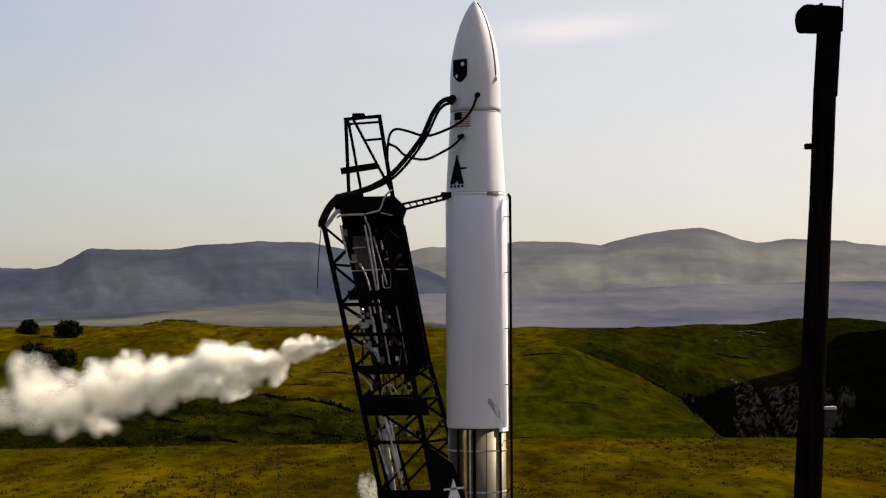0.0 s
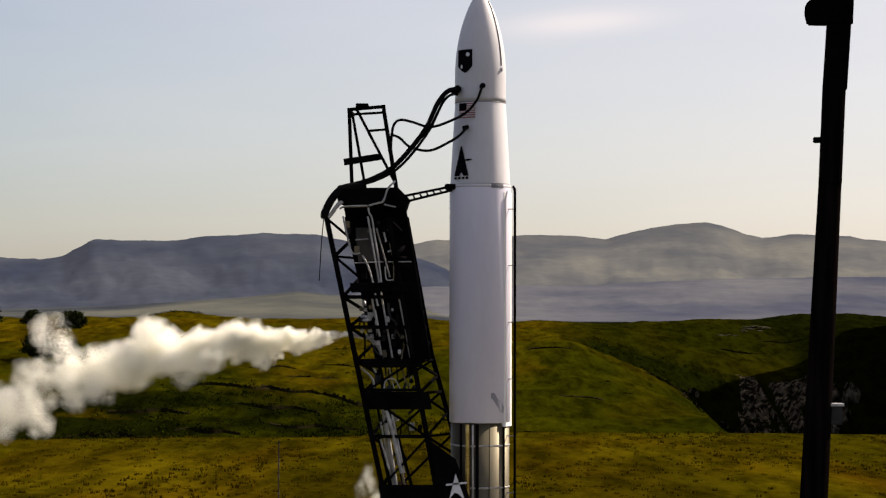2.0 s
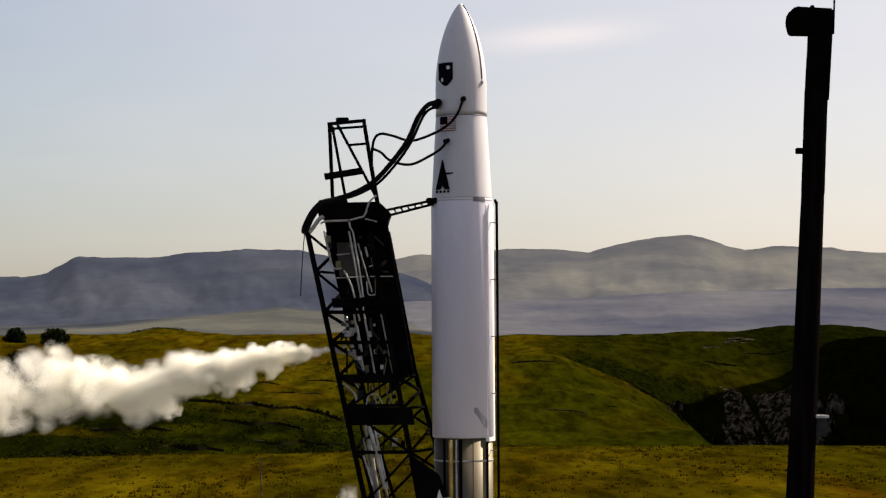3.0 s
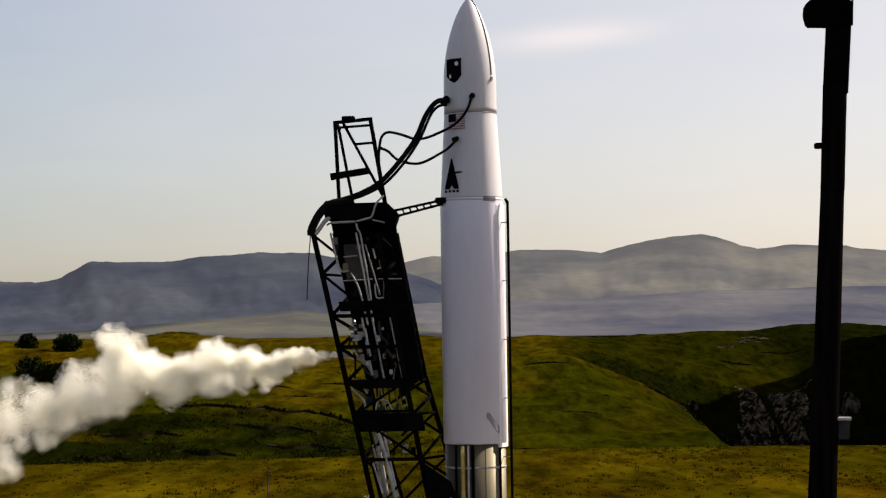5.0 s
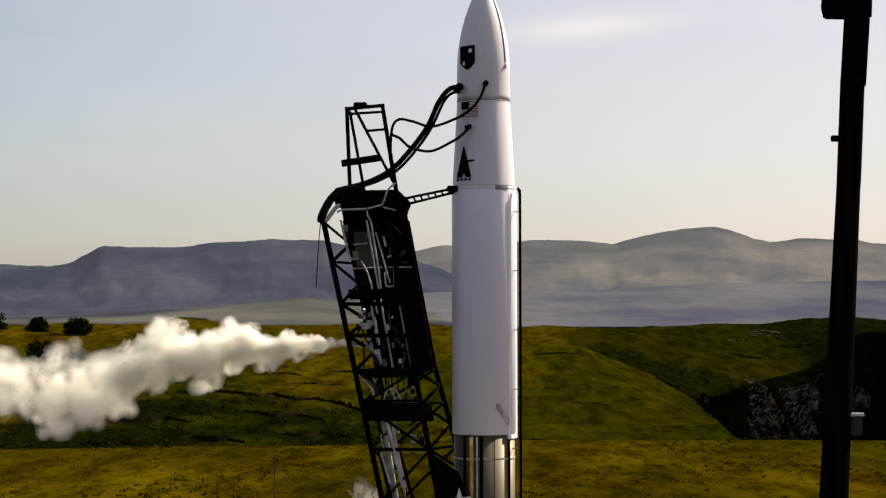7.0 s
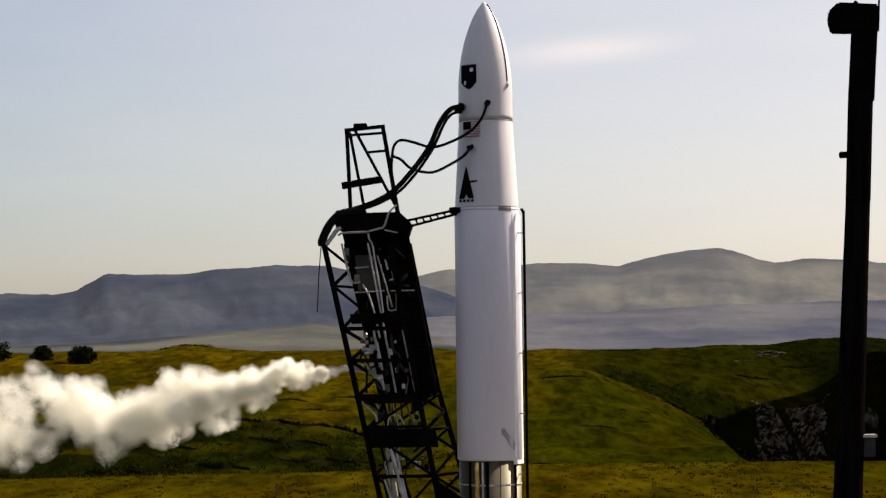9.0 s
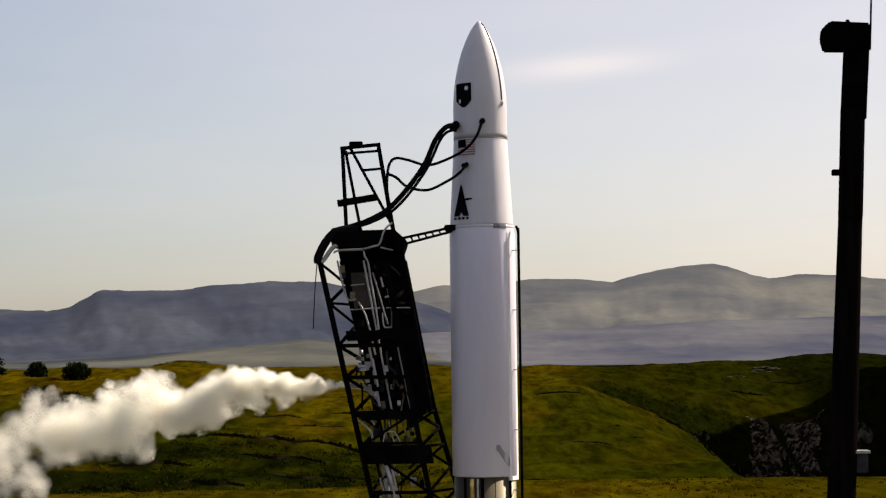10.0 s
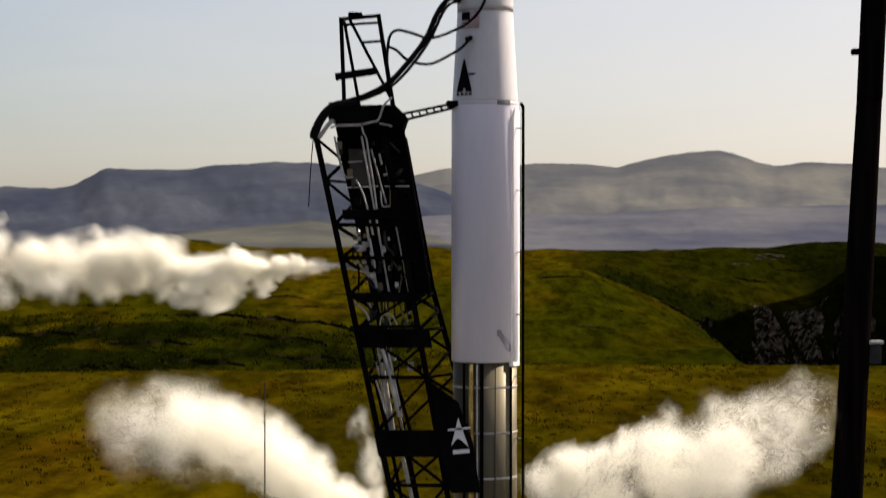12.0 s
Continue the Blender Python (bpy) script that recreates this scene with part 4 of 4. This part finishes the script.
def shrubs():
    rnd = random.Random(9)
    v, f = [], []
    for _ in range(9000):
        side = rnd.random()
        if side < 0.62:
            if side < 0.34:
                continue
            u, d = rnd.uniform(-250, 800), rnd.uniform(143, 184)
            if u > 640 and rnd.random() < 0.6:
                continue
        elif side < 0.72:
            u, d = rnd.uniform(-250, 760), rnd.uniform(186, 260)
            if noise.noise(Vector((u * 0.01, d * 0.03, 4.0))) < 0.15:
                continue
        else:
            # scrub set here to deepen the dark of the side valley's shade
            u, d = rnd.uniform(1040, 1850), rnd.uniform(274, 334)
            if u < 1430 and rnd.random() < 0.35:
                continue
        if 0.60 < side < 0.62:
            u, d = rnd.uniform(255, 350), rnd.uniform(424, 434)
        a = math.atan((u - 843) / AZ)
        x, y = d * math.sin(a), EYE_Y + d * math.cos(a)
        if noise.noise(Vector((x * 0.09, y * 0.05, 6.0))) < rnd.uniform(-0.7, 0.2):
            continue
        r = rnd.uniform(0.18, 0.5) * (1.0 if d < 200 else 1.15)
        leaf_clump(v, f, (x, y, ground_height(x, y) + r * 0.05), r, 24, r * 0.2, rnd)
    return stuff("gully_shrubs", v, f, SHRUB, "dark green low scrub along the gully banks", "shrub")


shrubs()


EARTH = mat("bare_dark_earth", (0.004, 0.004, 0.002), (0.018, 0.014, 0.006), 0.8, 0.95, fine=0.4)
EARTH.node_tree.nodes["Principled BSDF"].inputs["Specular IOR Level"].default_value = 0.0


def scarps():
    """Low broken steps of bare earth that run across the slopes."""
    rnd = random.Random(31)
    v, f = [], []
    runs = ((180, 330, 168, 0.5), (300, 420, 160, 0.45), (390, 560, 172, 0.5), (470, 640, 164, 0.4), (100, 260, 158, 0.5), (-40, 170, 172, 0.5), (240, 360, 150, 0.4), (500, 600, 153, 0.35), (300, 470, 181, 0.5), (455, 560, 182, 0.6), (545, 650, 183, 0.7), (430, 520, 214, 0.3), (500, 590, 205, 0.3), (560, 630, 226, 0.25), (60, 210, 196, 0.35),
            (925, 1005, 245, 0.28), (1052, 1078, 214, 0.35), (1090, 1110, 205, 0.25), (898, 950, 130, 0.16), (1130, 1210, 248, 0.45), (1195, 1262, 246, 0.5), (1260, 1330, 372, 0.5), (1330, 1420, 388, 0.5), (980, 1060, 196, 0.2))
    for u0, u1, d0, h in runs:
        n = int((u1 - u0) / 3)
        for k in range(n):
            q = k / n
            g = math.sin(math.pi * q) ** 0.5 * (0.45 + 0.9 * abs(noise.noise(Vector((k * 0.35, d0, 1.0)))))
            ring = []
            for e in (k, k + 1):
                u = u0 + (u1 - u0) * e / n
                d = d0 + 1.6 * noise.noise(Vector((u * 0.02, d0 * 0.1, 3.0)))
                a = math.atan((u - 843) / AZ)
                for back, up in ((0, -0.1), (0.12, h * g), (1.2, 0.0)):
                    x, y = (d + back) * math.sin(a), EYE_Y + (d + back) * math.cos(a)
                    ring.append((x, y, ground_height(x, y) + up))
            i = len(v)
            v += ring
            f += [(i, i + 3, i + 4, i + 1), (i + 1, i + 4, i + 5, i + 2)]
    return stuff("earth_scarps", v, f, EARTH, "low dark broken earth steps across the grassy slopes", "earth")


scarps()


def build_tree(u, d, h, w, seed):
    rnd = random.Random(seed)
    a = math.atan((u - 843) / AZ)
    x, y = d * math.sin(a), EYE_Y + d * math.cos(a)
    z = ground_height(x, y) - 0.1
    t = thing("tree", (x, y, z), "dark round-crowned tree standing alone on the grass", "tree", "trees on the meadow")
    bm = tube(bmesh.new(), [(x, y, z), (x + 0.1, y, z + h * 0.3), (x + 0.05, y, z + h * 0.6)], (0.16, 0.06), 8)
    for k in range(6):
        b = 2 * math.pi * k / 6 + rnd.uniform(-0.4, 0.4)
        q = h * rnd.uniform(0.2, 0.45)
        tube(bm, [(x + 0.06, y, z + q), (x + 0.3 * w * math.cos(b), y + 0.3 * w * math.sin(b), z + q + 0.2 * h), (x + 0.42 * w * math.cos(b), y + 0.42 * w * math.sin(b), z + q + 0.36 * h)], (0.06, 0.02), 6, 3)
    part("trunk", bm, BARK, t)
    v, f = [], []
    for _ in range(34):
        th, k = rnd.uniform(0, 2 * math.pi), rnd.random() ** 0.5
        hz = rnd.uniform(0.18, 0.92)
        prof = math.sin(math.pi * min(1, max(0.12, hz))) ** 0.6
        c = (x + w * 0.46 * k * prof * math.cos(th), y + w * 0.46 * k * prof * math.sin(th), z + h * hz)
        leaf_clump(v, f, c, w * rnd.uniform(0.12, 0.21), 80, w * 0.045, rnd)
    o = origin(t)
    me = bpy.data.meshes.new("crown")
    me.from_pydata([(p[0] - o.x, p[1] - o.y, p[2] - o.z) for p in v], [], f)
    me.materials.append(LEAF)
    c = new("crown", me)
    c.parent = t
    return t


for args in ((-30, 336, 3.0, 4.6, 1), (48, 342, 2.4, 3.7, 2), (119, 332, 2.6, 4.4, 3), (62, 216, 2.7, 3.9, 4), (112, 212, 2.3, 3.0, 5), (-95, 250, 2.6, 4.2, 6)):
    build_tree(*args)


def build_rock(u, d, s, seed):
    rnd = random.Random(seed)
    a = math.atan((u - 843) / AZ)
    x, y = d * math.sin(a), EYE_Y + d * math.cos(a)
    bm = bmesh.new()
    bmesh.ops.create_icosphere(bm, subdivisions=3, radius=1)
    sc = Vector((rnd.uniform(0.7, 1.4), rnd.uniform(0.6, 1.0), rnd.uniform(0.8, 1.5))) * s if d < 350 else Vector((rnd.uniform(1.2, 2.2), 0.8, rnd.uniform(0.25, 0.45))) * s
    for v in bm.verts:
        n = noise.fractal(v.co * 1.4 + Vector((seed, 0, 0)), 0.7, 2.2, 5)
        q = v.co * (1 + 0.45 * n)
        q = Vector([round(c * 3.2) / 3.2 * 0.75 + c * 0.25 for c in q])
        v.co = Vector((q.x * sc.x, q.y * sc.y, q.z * sc.z))
    ob = new("cliff_rock", mesh_of("cliff_rock", bm, ROCK if d < 350 else PALE_ROCK))
    ob.matrix_basis = pose(x, y, ground_height(x, y) + (0.15 * s if d < 350 else 0.0), rnd.uniform(-10, 10), rnd.uniform(-10, 10), rnd.uniform(0, 360) if d < 350 else rnd.uniform(-25, 25))
    return tagged(ob, "weathered grey rock outcrop on the grassy slope", "rock", "cliff rocks")


rk = random.Random(21)
def build_cliff():
    """A broken rock face under the grass lip at the mouth of the side valley."""
    nu, nd = 110, 60
    verts, faces = [], []
    for i in range(nd):
        q = i / (nd - 1)
        for j in range(nu):
            e = j / (nu - 1)
            u, d = 1285 + 150 * e, 296 + 42 * q
            a = math.atan((u - 843) / AZ)
            x, y = d * math.sin(a), EYE_Y + d * math.cos(a)
            z = ground_height(x, y)
            ribs = noise.ridged_multi_fractal(Vector((x * 0.55, z * 0.10, 4.0)), 0.8, 2.1, 5, 1.0, 2.0)
            crag = noise.fractal(Vector((x * 0.5, z * 0.4, y * 0.2)), 0.7, 2.2, 5)
            rim = min(1.0, 5 * min(e, 1 - e), 6 * min(q, 1 - q))
            out = (0.9 * ribs + 0.7 * crag - 0.75) * rim - 0.5 * (1 - rim)
            verts.append((x, y - 1.3 * out, z + 0.75 * out))
    for i in range(nd - 1):
        for j in range(nu - 1):
            k = i * nu + j
            faces.append((k, k + 1, k + nu + 1, k + nu))
    me = bpy.data.meshes.new("cliff_face")
    me.from_pydata(verts, [], faces)
    me.materials.append(ROCK)
    return tagged(new("cliff_face", me), "brown-grey broken rock face below a grassy lip", "cliff", kind="structure")


build_cliff()
for k in range(12):
    build_rock(rk.uniform(1300, 1415), rk.uniform(296, 306), rk.uniform(0.3, 0.9), k + 1)
for k in range(8):
    build_rock(rk.uniform(1450, 1490), rk.uniform(298, 318), rk.uniform(0.7, 1.6), k + 60)
for k in range(12):
    build_rock(rk.uniform(1265, 1345), rk.uniform(392, 424), rk.uniform(0.35, 0.8), k + 90)
for k in range(7):
    build_rock(rk.uniform(1190, 1290), rk.uniform(286, 305), rk.uniform(0.4, 1.0), k + 120)


# ---- vapour and exhaust, in rigid puffs ----
def puff_mesh(name, radius, seed, density, clots=5000, soft=0.03, squash=1.0, heads=15, fall=0.40):
    """A billow: a heap of round heads, each a swarm of tiny clots of droplets, feathered outwards."""
    rnd = random.Random(seed * 13 + 5)
    grain = math.sqrt(2 * math.pi * density / clots) * radius
    balls = [(Vector((0, 0, 0)), 0.70, 0.34)]
    for _ in range(heads):
        p = Vector((rnd.gauss(0, 1), rnd.gauss(0, 1), rnd.gauss(0, 1))).normalized()
        b = rnd.uniform(0.20, 0.46)
        balls.append((p * rnd.uniform(0.52, 0.80), b, b * b))
    weights = [b[2] for b in balls]
    verts, faces = [], []
    for c0, b, _ in rnd.choices(balls, weights, k=clots):
        p = Vector((rnd.gauss(0, 1), rnd.gauss(0, 1), rnd.gauss(0, 1))).normalized()
        q = (c0 + p * b * rnd.random() ** fall + p * abs(rnd.gauss(0, soft))) * radius
        q.z *= squash
        a = Vector((rnd.gauss(0, 1), rnd.gauss(0, 1), rnd.gauss(0, 1))).normalized() * grain
        c = a.cross(Vector((rnd.gauss(0, 1), rnd.gauss(0, 1), rnd.gauss(0, 1)))).normalized() * grain
        i = len(verts)
        verts += [tuple(q - a * 0.8), tuple(q + c), tuple(q + a * 0.8)]
        faces.append((i, i + 1, i + 2))
    out = bpy.data.meshes.new(name)
    out.from_pydata(verts, [], faces)
    out.materials.append(VAPOUR)
    return out


NOZZLE = Vector((-2.866, 0.2, 6.634))
plume = thing("vapor_plume", NOZZLE, "billowing white vapour plume blown sideways from the tower", "vapor")
foot_steam = thing("steam_wisp", (-2.12, 0.3, 2.2), "small white steam wisp at the tower's foot", "vapor")
blast_left = thing("exhaust_cloud", (-1.3, 0.6, -3.0), "cream-white exhaust cloud bursting out beside the pad", "exhaust", "exhaust clouds")
blast_right = thing("exhaust_cloud", (1.3, 0.6, -3.0), "cream-white exhaust cloud bursting out beside the pad", "exhaust", "exhaust clouds")
PUFFS, JETS = [], []


def plume_radius(s):
    return 0.03 + 0.27 * min(s, 2.2) + 0.080 * max(0.0, s - 2.6)


# the plume in stretches: start, end, how many puffs, density
STRETCHES = ((0.0, 0.8, 12, 1.0), (0.5, 1.5, 16, 0.95), (1.1, 2.4, 24, 0.85), (1.9, 3.4, 26, 0.75), (2.9, 4.6, 28, 0.65), (4.0, 6.0, 20, 0.60), (5.3, 7.6, 17, 0.34), (6.8, 10.5, 12, 0.20))


def build_plume():
    rnd = random.Random(3)
    for i, (a, b, n, density) in enumerate(STRETCHES):
        r = plume_radius(a * 0.6 + b * 0.4) * (0.52 if i > 1 else 0.6)
        meshes = [puff_mesh("puff", r * (0.72, 0.9, 1.08, 1.3)[k], 10 * i + k, density, (2000, 2500, 4500, 5000, 5500, 7000, 11000, 14000)[i], 0.006 + 0.008 * i, fall=0.40 + 0.03 * i) for k in range(4)]
        for k in range(n):
            ob = new("puff", meshes[k % 4])
            ob.parent = plume
            PUFFS.append((ob, a, b, (k + rnd.random() * 0.5) / n, rnd.uniform(0, 2 * math.pi), rnd.random() ** 0.6 * 0.74, [rnd.uniform(-40, 40) for _ in range(3)], r))
    # the steady jet at the vent, a widening cone of clots
    verts, faces = [], []
    for _ in range(5000):
        far = rnd.random() ** 0.6 * 0.95
        q = Vector((0.06 - far, rnd.gauss(0, 0.4) * (0.045 + 0.19 * far), rnd.gauss(0, 0.4) * (0.045 + 0.19 * far) - 0.03 * far))
        a = Vector((rnd.gauss(0, 1), rnd.gauss(0, 1), rnd.gauss(0, 1))).normalized() * 0.008
        c = a.cross(Vector((rnd.gauss(0, 1), rnd.gauss(0, 1), rnd.gauss(0, 1)))).normalized() * 0.008
        k = len(verts)
        verts += [tuple(q - a), tuple(q + c), tuple(q + a)]
        faces.append((k, k + 1, k + 2))
    me = bpy.data.meshes.new("jet_core")
    me.from_pydata(verts, [], faces)
    me.materials.append(VAPOUR)
    jet = new("jet_core", me)
    jet.parent = plume
    JETS.append(jet)


build_plume()

BLASTS, STEAM = [], []


def build_blasts():
    rnd = random.Random(8)
    for th, side in ((blast_left, -1), (blast_right, 1)):
        meshes = [puff_mesh("puff", s, 200 + 7 * side + k, (0.5, 0.42, 0.34, 0.24, 0.16)[k], (9000, 9000, 11000, 18000, 22000)[k], 0.08, fall=0.72) for k, s in enumerate((0.44, 0.54, 0.64, 0.74, 0.84))]
        for k in range(54):
            g = k / 53
            ob = new("puff", meshes[min(4, int(g * 4.2 + rnd.random()))])
            ob.parent = th
            BLASTS.append((ob, th, side, g, rnd.uniform(-1, 1), rnd.uniform(-1, 1), [rnd.uniform(-50, 50) for _ in range(3)]))
    meshes = [puff_mesh("puff", s, 300 + k, 0.3, 1600, 0.2, 1.6, fall=0.7) for k, s in enumerate((0.12, 0.16, 0.20))]
    for k in range(28):
        ob = new("puff", meshes[k % 3])
        ob.parent = foot_steam
        tagged(ob, kind="stuff")
        STEAM.append((ob, k / 28, rnd.uniform(-0.16, 0.12), rnd.uniform(-30, 30), rnd.uniform(0.8, 1.6)))


build_blasts()

# how far the plume sinks on its way, over time
SINK = ((0, 0.20), (0.5, 0.17), (1.0, 0.14), (1.5, 0.135), (2.0, 0.16), (2.5, 0.15), (3.0, 0.16), (5.0, 0.14), (5.5, 0.17), (6.0, 0.14), (6.5, 0.09), (8.5, 0.16), (9.0, 0.175), (9.5, 0.14), (10.0, 0.09), (10.5, 0.0), (11.0, -0.035), (11.5, 0.0), (12.0, 0.01))


def plume_axis(s, t):
    k = interp(t - 0.04 * s, [p[0] for p in SINK], [p[1] for p in SINK])
    wave = 0.05 * s * math.sin(2.1 * (t - s / 3.0)) + 0.03 * s * math.sin(5.3 * (t - s / 3.4) + 1)
    wave += 0.09 * min(1.0, s / 2.5) * math.sin(2.9 * (s - 3.0 * t))
    return Vector((-s, 0.10 * s * 0.3, -k * s * (0.80 + 0.050 * s) + wave))


def gust(s, t):
    """Thick and thin stretches that travel down the plume."""
    return 1 + min(1.0, s / 2.0) * (0.22 * math.sin(2.4 * (s - 3.0 * t) + 1.0) + 0.16 * math.sin(5.1 * (s - 3.1 * t)))


def motions():
    for ob, a, b, ph, ang, off, spin, r in PUFFS:
        speed = 5.2 - 0.32 * (a + b) / 2
        period = (b - a) / speed
        rows = []
        cyc = -ph
        steps = 3
        while cyc * period < 12.0 + period:
            for j in range(steps + 1):
                t = (cyc + (j / steps) * 0.86) * period
                s = a + (b - a) * j / steps
                q = plume_axis(s, max(0, min(12, t)))
                rad = off * plume_radius(s) if 0 < j < steps else 0.35 * off * plume_radius(s)
                rad *= gust(s, max(0, min(12, t)))
                q = q + Vector((0, math.cos(ang) * rad, math.sin(ang) * rad))
                rows.append((t, pose(q.x, q.y, q.z, *[v * j / steps for v in spin])))
            cyc += 1
        keep = [rw for rw in rows if 0 <= rw[0] <= 12]
        before = [rw for rw in rows if rw[0] < 0]
        after = [rw for rw in rows if rw[0] > 12]
        first = (before[-1] if before else keep[0])[1]
        last = (after[0] if after else keep[-1])[1]
        if not keep or keep[0][0] > 0.02:
            keep.insert(0, (0.0, first))
        if keep[-1][0] < 11.98:
            keep.append((12.0, last))
        walk(ob, keep)
    for ob in JETS:
        walk(ob, [(t, pose(0, 0, 0, 0, -math.degrees(math.atan(0.8 * k)), 0)) for t, k in SINK])
    for ob, th, side, g, du, dv, spin in BLASTS:
        home = pose(0, 0.2 * du, 0.4 * dv - 0.4)
        rows = [(0.0, home), (11.15 + 0.1 * (1 - g), home)]
        for t in (11.5, 11.6, 11.7, 11.8, 11.9, 12.0):
            q = interp(t, (11.2, 11.5, 11.6, 11.7, 11.8, 11.9, 12.0), (0.0, 0.48, 0.62, 0.72, 0.82, 0.91, 1.0)) * (0.1 + 0.9 * g)
            wide = 0.2 + 0.8 * q
            if side < 0:
                x, z = -0.4 - 4.9 * q, 1.15 + 3.9 * q - 1.62 * q * q
                z += (0.34 if dv > 0 else 0.40) * dv * wide
            else:
                x, z = -0.6 + q * (5.0 + 0.9 * dv), 2.15 + 0.5 * dv + q * (0.74 + 0.62 * dv)
            z *= interp(t, (11.4, 11.5, 11.6, 11.7, 12.0), (0.0, 0.45, 0.76, 0.92, 1.0))
            rows.append((t, pose(x + 0.45 * du * wide, 0.9 * du * wide, z + 3.0, *[v * q for v in spin])))
        walk(ob, rows)
    for ob, ph, dx, spin, top in STEAM:
        rows, period = [], 1.1
        cyc = -ph
        while cyc * period < 13:
            for j in range(4):
                t = (cyc + j / 3 * 0.85) * period
                h = top * j / 3
                if 0 < t < 12:
                    rows.append((t, pose(-0.30 * h / 1.6 + dx * (0.4 + j / 5), dx, h - 0.1, spin * j / 3, 0, spin)))
            cyc += 1
        walk(ob, [(0.0, rows[0][1])] + rows + [(12.0, rows[-1][1])])


motions()
